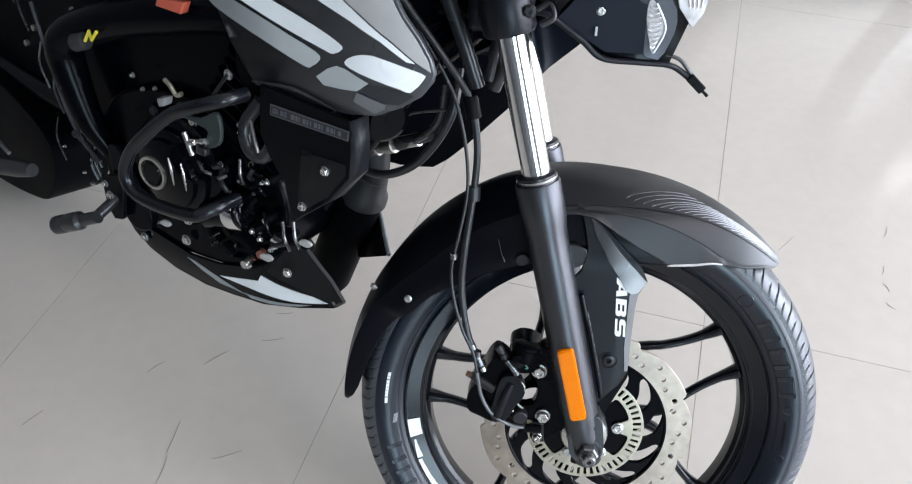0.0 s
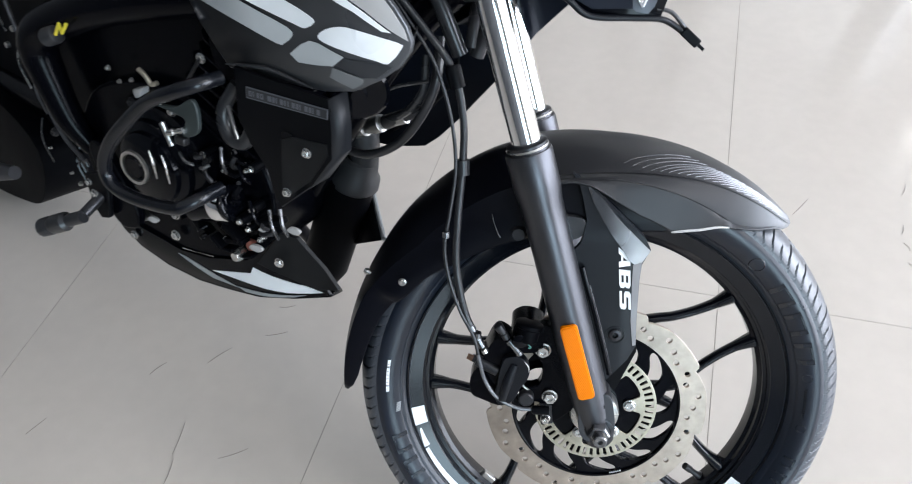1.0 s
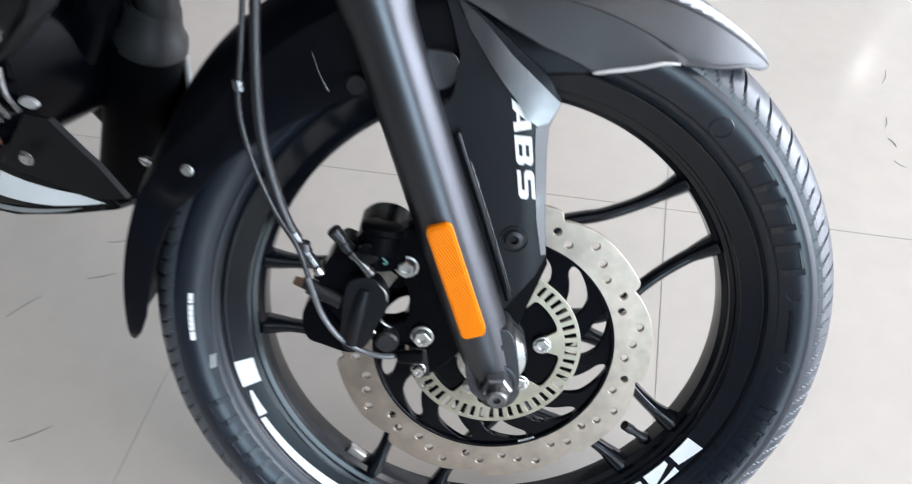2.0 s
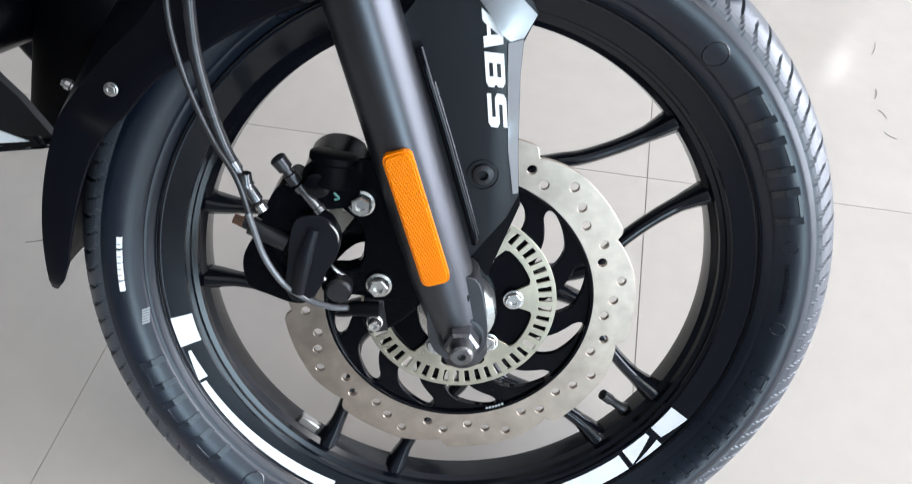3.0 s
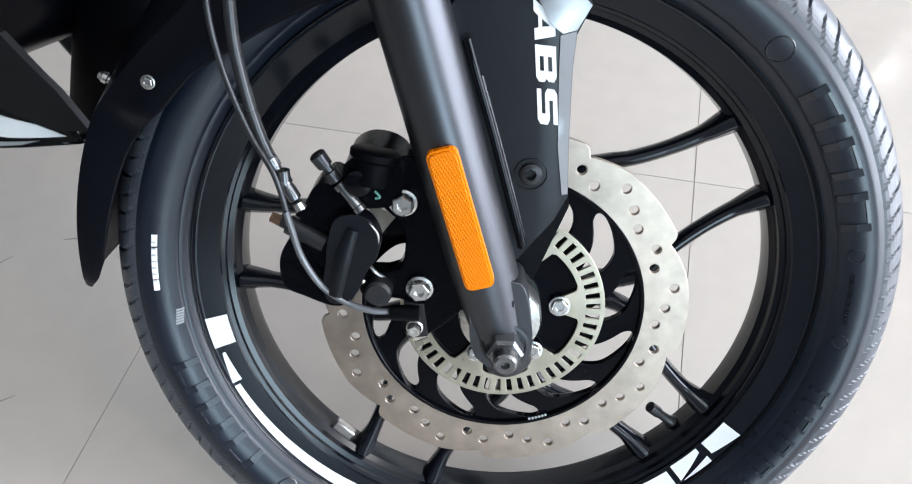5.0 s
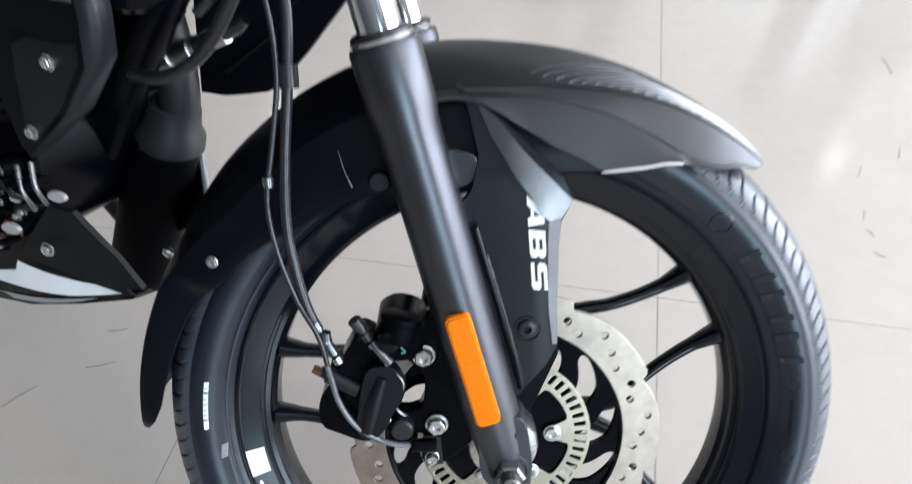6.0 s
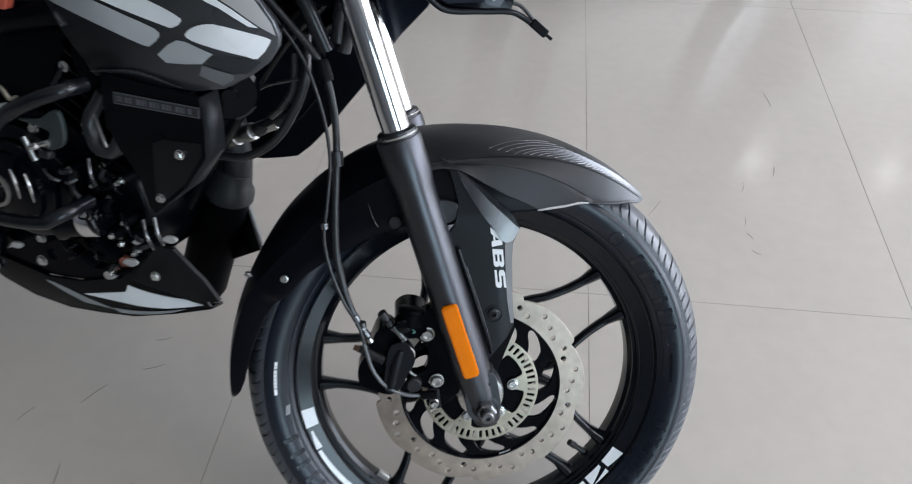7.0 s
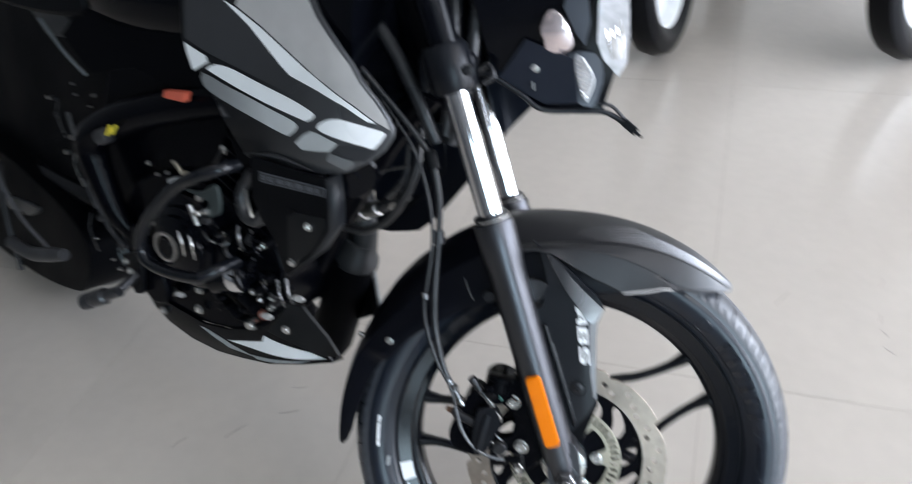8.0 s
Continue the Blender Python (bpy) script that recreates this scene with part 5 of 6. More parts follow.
    part("cylinder", lathe(a, b, [(0, 0), (0, 0.062), (0.19, 0.062), (0.19, 0)], 28), engine_black, e)
    part("cylinder_head", panel(smooth_loop([(-0.46, 0.36), (-0.42, 0.33), (-0.34, 0.37), (-0.33, 0.41), (-0.39, 0.44), (-0.45, 0.41)], 3), -0.10, 0.2), engine_black, e, bevel=0.008)
    # grey-green bracket, connectors and small bright parts
    part("bracket_plate", panel(smooth_loop([(-0.505, 0.303), (-0.474, 0.309), (-0.449, 0.325), (-0.440, 0.314), (-0.441, 0.288), (-0.454, 0.276), (-0.469, 0.274), (-0.460, 0.295), (-0.475, 0.300)], 3), -0.150, 0.006), sage_plastic, e, "dark grey-green plastic bracket", bevel=0.002)
    part("fitting", lathe((-0.498, -0.151, 0.283), (-0.486, -0.151, 0.256), [(0, 0), (0, 0.0035), (0.03, 0.0035), (0.03, 0)], 10), steel, e)
    part("fitting", lathe((-0.491, -0.150, 0.271), (-0.462, -0.150, 0.283), [(0, 0), (0, 0.0045), (0.012, 0.0045), (0.013, 0.0028), (0.020, 0.0028), (0.021, 0.0042), (0.030, 0.0042), (0.030, 0)], 10), bolt_metal, e)
    part("connector", block(-0.478, -0.462, -0.154, -0.144, 0.262, 0.272), dark_bolt, e, bevel=0.002)
    part("square_cap", panel([(-0.564, 0.300), (-0.547, 0.306), (-0.550, 0.294), (-0.561, 0.289)], -0.132, 0.014), mat("pale_plastic", (0.34, 0.34, 0.34), 0.4), e, "pale plastic cap", bevel=0.002)
    for x in (-0.539, -0.517):
        part("cover_arc", tube([(x - 0.004, -0.139, 0.226), (x + 0.002, -0.140, 0.210), (x + 0.004, -0.139, 0.188)], [0.0008, 0.0022, 0.0008], 8), steel, e, "bright machined step of the cover")
    part("clip", tube([(-0.548, -0.130, 0.330), (-0.537, -0.132, 0.326), (-0.528, -0.132, 0.317), (-0.520, -0.13, 0.320)], 0.003, 8), zinc, e)
    # rubber loop hose beside the head
    part("breather_hose", tube([(-0.405, -0.118, 0.345), (-0.420, -0.128, 0.312), (-0.410, -0.133, 0.285), (-0.388, -0.133, 0.282), (-0.376, -0.130, 0.305), (-0.378, -0.12, 0.335)], 0.0085, 12), hose_rubber, e, "black rubber breather hose")
    part("brake_pipe", tube([(-0.412, -0.128, 0.322), (-0.398, -0.136, 0.30), (-0.392, -0.138, 0.288)], 0.0022, 8), steel, e)
    random.seed(7)
    for k in range(46):
        x, z = random.uniform(-0.50, -0.36), random.uniform(0.09, 0.235)
        if (x + 0.46) ** 2 + (z - 0.165) ** 2 < 0.0012:
            continue
        y = random.uniform(-0.125, -0.104)
        r = random.uniform(0.0025, 0.006)
        if k % 3 == 0:
            part("bolt_boss", revolve([(y + 0.03, r * 1.8), (y, r * 1.7), (y, 0)], 12, pose(x, 0, z)), rear_black, e)
            bolt(e, x, y, z, 0.0034, bolt_metal, h=0.004)
        elif k % 3 == 1:
            a = random.uniform(-60, 60)
            part("bracket_tab", block(-r * 3, r * 3, -0.004, 0.012, -r * 0.8, r * 0.8), rear_black, e, "", MB @ pose(x, y, z, 0, a, 0), bevel=0.0015)
        else:
            a = random.uniform(0, 6.28)
            q = Vector((math.cos(a), -0.2, math.sin(a))) * random.uniform(0.012, 0.03)
            part("pipe", tube([(x, y, z), Vector((x, y, z)) + q * 0.5 + Vector((0, -0.006, 0)), Vector((x, y, z)) + q], random.uniform(0.002, 0.004), 8), random.choice((gloss_black, rear_black, dark_bolt, rear_black)), e)
    for k in range(34):
        x, z = random.uniform(-0.66, -0.40), random.uniform(0.11, 0.30)
        if x < -0.46 and z < 0.24 and (x + 0.56) ** 2 + (z - 0.19) ** 2 < 0.006:
            continue
        if z > 0.27 and x > -0.45:
            continue
        bolt(e, x, -0.0965, z, random.uniform(0.0018, 0.0034), random.choice((bolt_metal, steel, worn_steel)), name="small_screw", h=0.004)
    for x0, z0, x1, z1 in ((-0.43, 0.262, -0.425, 0.228), (-0.405, 0.245, -0.388, 0.226), (-0.50, 0.232, -0.478, 0.222), (-0.47, 0.222, -0.452, 0.230), (-0.392, 0.200, -0.378, 0.170), (-0.362, 0.198, -0.350, 0.160), (-0.345, 0.205, -0.335, 0.170)):
        part("cable_end", tube([(x0, -0.128, z0), ((x0 + x1) / 2 + 0.003, -0.134, (z0 + z1) / 2), (x1, -0.128, z1)], 0.0022, 8), random.choice((gloss_black, worn_steel)), e)
    part("oil_window", revolve([(-0.104, 0.0), (-0.104, 0.009), (-0.10, 0.011)], 16, pose(-0.418, 0, 0.108)), mat("reddish_bolt", (0.45, 0.16, 0.12), 0.3, metal=0.6), e)
    part("drain_plug", revolve([(-0.118, 0.0), (-0.118, 0.006), (-0.112, 0.0085), (-0.10, 0.009)], 12, pose(-0.436, 0, 0.092)), bolt_metal, e)
    return e


engine()

# crash guard: bent tube in front of the engine
crash = part("engine_guard", tube([(-0.398, -0.150, 0.366), (-0.407, -0.178, 0.364), (-0.436, -0.190, 0.351), (-0.475, -0.190, 0.328), (-0.513, -0.190, 0.293), (-0.545, -0.190, 0.258), (-0.563, -0.190, 0.224), (-0.561, -0.190, 0.203), (-0.543, -0.190, 0.192), (-0.501, -0.190, 0.191), (-0.453, -0.190, 0.199), (-0.440, -0.186, 0.205), (-0.428, -0.170, 0.212), (-0.424, -0.140, 0.214)], 0.0086, 16), guard_paint, moto, "black tubular engine guard", MB)
part("guard_stay", tube([(-0.429, -0.147, 0.378), (-0.440, -0.150, 0.360), (-0.452, -0.152, 0.342)], 0.0022, 8), dark_bolt, crash)
bolt(crash, -0.429, -0.145, 0.378, 0.0050, bolt_metal, h=0.003)


# ---- belly pan ----
def belly_pan():
    low = [(-0.696, 0.086), (-0.686, 0.069), (-0.665, 0.042), (-0.637, 0.022), (-0.591, 0.004), (-0.533, 0.000), (-0.476, 0.010), (-0.417, 0.024), (-0.36, 0.040), (-0.318, 0.048)]
    up = [(-0.345, 0.105), (-0.368, 0.132), (-0.40, 0.130), (-0.43, 0.080), (-0.50, 0.055), (-0.554, 0.047), (-0.634, 0.058), (-0.671, 0.095)]
    py = lambda x, z: -0.100 + 3.0 * max(0.0, x + 0.42) ** 2 + 0.25 * max(0.0, 0.03 - z)
    b = part("belly_pan", panel(low + up, py, 0.005, step=0.02), gloss_black, moto, "gloss black belly pan with white stripe", MB, bevel=0.003)
    bm = bmesh.new()
    rows = []
    for x, z in low:
        y = py(x, z)
        rows.append([bm.verts.new((x, y * k, z - 0.012 * (1 - k * k))) for k in (1, 0.9, 0.75, 0.6)])
    for a, c in zip(rows, rows[1:]):
        for j in range(3):
            bm.faces.new((a[j], a[j + 1], c[j + 1], c[j]))
    part("floor_pan", bm, gloss_black, b, solid=0.004)
    lift = lambda d: (lambda x, z: py(x, z) - d)
    part("white_stripe", panel([(-0.497, 0.036), (-0.426, 0.060), (-0.421, 0.072), (-0.345, 0.062), (-0.325, 0.053), (-0.37, 0.046), (-0.42, 0.042)], lift(0.0012), 0.0008, step=0.015), white_decal, b, "white lightning stripe")
    part("grey_stripe", panel([(-0.56, 0.040), (-0.545, 0.040), (-0.49, 0.030), (-0.45, 0.024), (-0.50, 0.020)], lift(0.0012), 0.0008, step=0.015), grey_decal, b)
    part("grey_stripe", panel([(-0.452, 0.026), (-0.41, 0.034), (-0.345, 0.047), (-0.36, 0.041), (-0.42, 0.026), (-0.44, 0.021)], lift(0.0012), 0.0008, step=0.015), grey_decal, b)
    part("wing", panel([(-0.409, 0.086), (-0.372, 0.143), (-0.352, 0.140), (-0.322, 0.095), (-0.306, 0.060), (-0.330, 0.060), (-0.368, 0.076)], lift(0.005), 0.006, step=0.015), panel_grey, b, "dark grey wing of the belly pan", bevel=0.002)
    bolt(b, -0.369, -0.107, 0.105, 0.0055, bolt_metal)
    bolt(b, -0.642, -0.103, 0.042, 0.0055, bolt_metal)
    bolt(b, -0.556, -0.103, 0.074, 0.0065, bolt_metal)
    part("foil_patch", panel([(-0.634, 0.088), (-0.614, 0.098), (-0.596, 0.088), (-0.616, 0.078)], -0.112, 0.01), steel, b, "small foil patch", bevel=0.001)
    return b


belly_pan()

# ---- exhaust, sensor and wiring in front of the engine ----
MX = MB @ pose(-0.345, 0.045, 0.178) @ Matrix.Scale(1.06, 4) @ pose(0.30, 0.03, -0.23)
exhaust = part("exhaust_pipe", tube([(-0.345, -0.03, 0.40), (-0.315, -0.032, 0.355), (-0.300, -0.032, 0.31), (-0.296, -0.03, 0.262), (-0.302, -0.03, 0.228)], 0.0185, 18), gunmetal_dark, moto, "dark grey exhaust header with black catalyser", MX)
part("exhaust_collar", lathe((-0.302, -0.03, 0.252), (-0.355, -0.03, 0.055), [(0, 0.019), (0.002, 0.024), (0.022, 0.027), (0.030, 0.0325), (0.042, 0.0335), (0.046, 0.030)], 28), gunmetal_dark, exhaust, "grey flared collar")
part("catalyser", lathe((-0.305, -0.03, 0.252), (-0.364, -0.03, 0.055), [(0, 0.0), (0, 0.020), (0.03, 0.026), (0.038, 0.0325), (0.048, 0.0335), (0.200, 0.0335), (0.226, 0.025), (0.236, 0)], 28), rear_black, exhaust)
part("oxygen_sensor", lathe((-0.300, -0.045, 0.296), (-0.222, -0.05, 0.338), [(0, 0), (0, 0.0115), (0.018, 0.0115), (0.019, 0.009), (0.03, 0.009), (0.031, 0.011), (0.045, 0.011), (0.046, 0.0075), (0.085, 0.0075), (0.085, 0)], 14), steel, exhaust, "steel oxygen sensor")
part("sensor_boot", lathe((-0.255, -0.048, 0.320), (-0.205, -0.05, 0.352), [(0, 0.009), (0.05, 0.0075), (0.06, 0.004)], 12), hose_rubber, exhaust)
loom = part("wiring", tube([(-0.300, -0.055, 0.268), (-0.262, -0.06, 0.276), (-0.225, -0.06, 0.302), (-0.198, -0.06, 0.342), (-0.184, -0.055, 0.385), (-0.19, -0.04, 0.43)], 0.0055, 10), hose_rubber, moto, "black wiring looms and cables", MB)
part("thin_wire", tube([(-0.298, -0.07, 0.335), (-0.262, -0.07, 0.345), (-0.228, -0.068, 0.372), (-0.19, -0.06, 0.386)], 0.002, 8), hose_rubber, loom)
part("thin_wire", tube([(-0.225, -0.06, 0.335), (-0.208, -0.062, 0.352), (-0.196, -0.06, 0.375), (-0.20, -0.05, 0.41)], 0.0045, 8), hose_rubber, loom)
part("loom", tube([(-0.30, -0.045, 0.60), (-0.225, -0.055, 0.53), (-0.185, -0.055, 0.47), (-0.160, -0.05, 0.42)], 0.0085, 12), hose_rubber, loom)
part("loom", tube([(-0.16, -0.02, 0.60), (-0.150, -0.035, 0.52), (-0.150, -0.045, 0.43)], 0.007, 12), hose_rubber, loom)
part("loom", tube([(-0.135, -0.01, 0.60), (-0.130, -0.03, 0.50), (-0.145, -0.042, 0.42)], 0.008, 12), hose_rubber, loom)
bm = bmesh.new()
bm.faces.new([bm.verts.new(p) for p in ((-0.395, 0.130, 0.135), (-0.288, 0.014, 0.105), (-0.366, 0.050, 0.046), (-0.440, 0.130, 0.090))])
part("mud_flap", bm, black_plastic, loom, solid=0.004)
part("flap_edge", tube([(-0.395, 0.130, 0.137), (-0.340, 0.070, 0.121), (-0.288, 0.014, 0.106)], 0.0035, 8), grey_decal, loom)
part("horn", lathe((-0.262, -0.085, 0.368), (-0.245, -0.11, 0.365), [(0, 0), (0, 0.03), (0.01, 0.034), (0.014, 0.03), (0.014, 0.01), (0.02, 0.008), (0.02, 0)], 26), gloss_black, loom)

# ---- foot controls and rear part ----
part("brake_pedal", tube([(-0.95, -0.16, 0.10), (-0.88, -0.168, 0.102), (-0.82, -0.17, 0.118), (-0.785, -0.17, 0.128)], [0.011, 0.012, 0.013, 0.010], 12), mat("grey_alloy", (0.05, 0.05, 0.054), 0.4, metal=0.5), moto, "grey alloy foot lever", MB)
peg = part("footpeg", lathe((-0.722, -0.19, 0.070), (-0.648, -0.175, 0.108), [(0, 0), (0, 0.010), (0.003, 0.0135), (0.02, 0.0135), (0.022, 0.012), (0.026, 0.0135), (0.05, 0.0135), (0.055, 0.009), (0.085, 0.009), (0.085, 0)], 14), hose_rubber, moto, "black rubber footpeg", MB)
part("peg_bracket", panel(smooth_loop([(-0.655, 0.10), (-0.63, 0.075), (-0.60, 0.085), (-0.598, 0.12), (-0.625, 0.17), (-0.65, 0.20), (-0.67, 0.19), (-0.66, 0.14)], 3), -0.130, 0.014), engine_black, peg, bevel=0.003)
part("peg_plate", panel([(-0.676, 0.150), (-0.640, 0.165), (-0.632, 0.137), (-0.639, 0.091), (-0.656, 0.086), (-0.668, 0.101)], -0.142, 0.008), black_plastic, peg, "", bevel=0.002)
part("peg_arm", tube([(-0.652, -0.170, 0.108), (-0.650, -0.150, 0.118), (-0.650, -0.125, 0.128)], 0.008, 10), dark_bolt, peg)
bolt(peg, -0.645, -0.152, 0.135, 0.005, bolt_metal)
bolt(peg, -0.660, -0.146, 0.145, 0.004, bolt_metal)
bolt(peg, -0.70, -0.152, 0.21, 0.005, dark_bolt)
MR = MB @ pose(-0.45, 0, 0) @ pose(0, 0, 0, 0, 0, -13) @ pose(0.45, 0, 0)
rear = part("rear_frame_cover", panel(smooth_loop([(-0.74, 0.12), (-0.72, 0.25), (-0.76, 0.42), (-0.95, 0.50), (-1.30, 0.56), (-1.75, 0.60), (-1.72, 0.16), (-1.30, 0.08), (-0.95, 0.06)], 4), -0.09, 0.18, step=0.06), rear_black, moto, "black rear frame cover", MR, bevel=0.01)
part("clutch_lever_cover", revolve([(-0.09, 0.075), (-0.11, 0.07), (-0.115, 0.05), (-0.118, 0.0)], 40, pose(-0.84, 0, 0.205)), gloss_black, rear)
part("cover_ring", revolve([(-0.113, 0.060), (-0.1175, 0.058), (-0.113, 0.056)], 40, pose(-0.84, 0, 0.205)), dark_bolt, rear)
part("cable", tube([(-0.93, -0.13, 0.30), (-0.86, -0.135, 0.18), (-0.80, -0.14, 0.13), (-0.74, -0.14, 0.11)], 0.0035, 8), mat("pale_cable", (0.06, 0.06, 0.065), 0.3), rear)
for k in range(14):
    x, z = random.uniform(-0.86, -0.68), random.uniform(0.10, 0.30)
    part("rod", tube([(x, -0.128, z), (x + 0.006, -0.132, z - 0.02), (x + 0.014, -0.128, z - 0.045)], 0.003, 8), random.choice((gloss_black, worn_steel, dark_bolt, gloss_black)), rear)
part("cover_facet", panel([(-1.137, 0.458), (-0.955, 0.465), (-0.874, 0.43), (-1.054, 0.412)], -0.100, 0.02), gunmetal_dark, rear, "grey facet of the tail cover", bevel=0.003)
part("cover_edge", tube([(-1.039, -0.112, 0.444), (-0.954, -0.112, 0.403), (-0.873, -0.112, 0.377)], 0.003, 8), grey_decal, rear)
part("cable", tube([(-1.22, -0.185, 0.14), (-1.157, -0.19, 0.097), (-1.084, -0.19, 0.058), (-0.965, -0.19, 0.040)], 0.0035, 8), mat("pale_sleeve", (0.12, 0.12, 0.13), 0.35), rear)
part("link_plate", panel(smooth_loop([(-1.332, 0.017), (-1.14, 0.052), (-1.203, 0.011), (-1.327, -0.009)], 3), -0.142, 0.012), gunmetal, rear, "grey heat shield", bevel=0.003)
for k in range(18):
    x, z = random.uniform(-1.15, -0.74), random.uniform(0.02, 0.34)
    part("fastener", lathe((x, -0.088, z), (x + 0.006, -0.15, z), [(0, 0), (0, 0.006), (0.008, 0.005), (0.008, 0)], 10), random.choice((steel, gloss_black, dark_bolt)), rear)
for k in range(30):
    x, z = random.uniform(-1.02, -0.70), random.uniform(0.03, 0.36)
    bolt(rear, x, -0.092 if z > 0.08 else -0.132, z, random.uniform(0.0018, 0.0036), random.choice((bolt_metal, steel, worn_steel)), name="small_screw", h=0.005)
for k in range(9):
    x, z = random.uniform(-1.0, -0.72), random.uniform(0.10, 0.34)
    part("thin_rod", tube([(x, -0.125, z), (x + 0.008, -0.135, z - 0.03), (x + 0.02, -0.13, z - 0.07)], 0.0016, 6), random.choice((steel, worn_steel, gloss_black)), rear)
part("side_stand", tube([(-0.60, 0.08, 0.06), (-0.62, 0.16, -0.08), (-0.63, 0.235, -0.195)], 0.011, 10), engine_black, rear)
rear_rim = part("rear_wheel", revolve([(-0.05, 0.215), (-0.03, 0.205), (0.03, 0.205), (0.05, 0.215), (0.05, 0.23), (-0.05, 0.23)], 72, pose(-1.30, 0, 0.086), closed=True), matte_black, moto, "black rear wheel", MR)
part("rear_tyre", revolve([(-0.05, 0.225), (-0.06, 0.25), (-0.055, 0.28), (-0.03, 0.297), (0, 0.302), (0.03, 0.297), (0.055, 0.28), (0.06, 0.25), (0.05, 0.225)], 72, pose(-1.30, 0, 0.086), closed=True), rubber, rear_rim)
for k in range(5):
    a = radians(72 * k)
    part("rear_spoke", tube([(-1.30, 0, 0.086), (-1.30 + 0.21 * math.cos(a), 0, 0.086 + 0.21 * math.sin(a))], 0.016, 8, 2), matte_black, rear_rim)
muffler = part("muffler", panel(smooth_loop([(-0.93, 0.05), (-0.96, -0.06), (-1.06, -0.105), (-1.25, -0.145), (-1.50, -0.168), (-1.74, -0.165), (-1.78, 0.06), (-1.50, 0.12), (-1.10, 0.10)], 4), -0.135, 0.10, step=0.05), rear_black, moto, "black exhaust muffler", MR, bevel=0.025)
part("muffler_strap", tube([(-1.30, -0.150, -0.15), (-1.31, -0.155, 0.0), (-1.30, -0.150, 0.11)], 0.006, 8), dark_bolt, muffler)
part("swingarm", tube([(-0.72, -0.08, 0.14), (-1.0, -0.09, 0.11), (-1.30, -0.09, 0.086)], 0.022, 12), engine_black, rear, "", MR)


# ---- headlamp ----
def headlamp():
    h = part("headlamp", panel([(-0.10, 0.60), (-0.085, 0.53), (-0.055, 0.483), (-0.025, 0.462), (0.050, 0.459), (0.064, 0.505), (0.080, 0.555), (0.075, 0.62), (-0.02, 0.66), (-0.09, 0.65)], lambda x, z: -0.040 - 0.30 * max(0, z - 0.47) + 0.25 * max(0, x - 0.03), 0.13, step=0.03), gloss_black, moto, "black faceted headlamp unit with running lights", MW, bevel=0.006)
    fy = lambda x, z: -0.040 - 0.30 * max(0, z - 0.47) + 0.25 * max(0, x - 0.03)
    part("lamp_bezel", panel(smooth_loop([(0.009, 0.526), (0.040, 0.526), (0.050, 0.503), (0.046, 0.480), (0.036, 0.462), (0.014, 0.472), (0.009, 0.500)], 2), lambda x, z: fy(x, z) - 0.004, 0.008, step=0.012), navy_grey, h, "grey-blue bezel", bevel=0.002)
    part("running_light", panel(smooth_loop([(0.017, 0.524), (0.024, 0.523), (0.036, 0.502), (0.037, 0.489), (0.029, 0.468), (0.022, 0.486), (0.017, 0.506)], 2), lambda x, z: fy(x, z) - 0.006, 0.005, step=0.012), clear_lens, h, "ribbed clear running light", bevel=0.0015)
    for k in range(9):
        z = 0.476 + k * 0.0052
        x0, x1 = 0.0195 + 0.006 * max(0, 1 - k / 4), 0.0335 - 0.007 * max(0, (k - 5) / 4) - 0.004 * max(0, 1 - k / 2)
        part("rib", tube([(x0, fy(x0, z) - 0.0066, z + 0.0012), ((x0 + x1) / 2, fy(x0, z) - 0.0078, z - 0.0008), (x1, fy(x1, z) - 0.0066, z + 0.0008)], 0.0009, 6), chrome, h)
    part("bright_edge", tube([(0.0250, fy(0.025, 0.522) - 0.007, 0.522), (0.0365, fy(0.036, 0.502) - 0.007, 0.502), (0.0375, fy(0.037, 0.489) - 0.007, 0.489), (0.030, fy(0.03, 0.470) - 0.007, 0.470)], 0.0011, 8), white_decal, h)
    bowl = [(-0.023, 0.556), (-0.012, 0.576), (0.001, 0.571), (0.014, 0.545), (0.011, 0.532), (-0.013, 0.523), (-0.019, 0.543)]
    part("reflector_bowl", panel(smooth_loop(bowl, 2), lambda x, z: fy(x, z) - 0.010 + 8.0 * ((x + 0.004) ** 2 + (z - 0.55) ** 2), 0.008, step=0.010), mat("pinkish_chrome", (0.78, 0.66, 0.66), 0.16, metal=0.75), h, "chromed lamp reflector with a pinkish tint", bevel=0.001)
    part("upper_bezel", panel([(0.008, 0.600), (0.030, 0.600), (0.034, 0.560), (0.028, 0.535), (0.018, 0.548), (0.004, 0.578)], lambda x, z: fy(x, z) - 0.005, 0.006, step=0.012), navy_grey, h, "", bevel=0.002)
    part("main_lens", panel([(0.044, 0.61), (0.076, 0.61), (0.079, 0.545), (0.076, 0.513), (0.067, 0.497), (0.050, 0.517), (0.042, 0.537)], lambda x, z: fy(x, z) - 0.006, 0.05, step=0.012), clear_lens, h, "clear main headlamp lens", bevel=0.003)
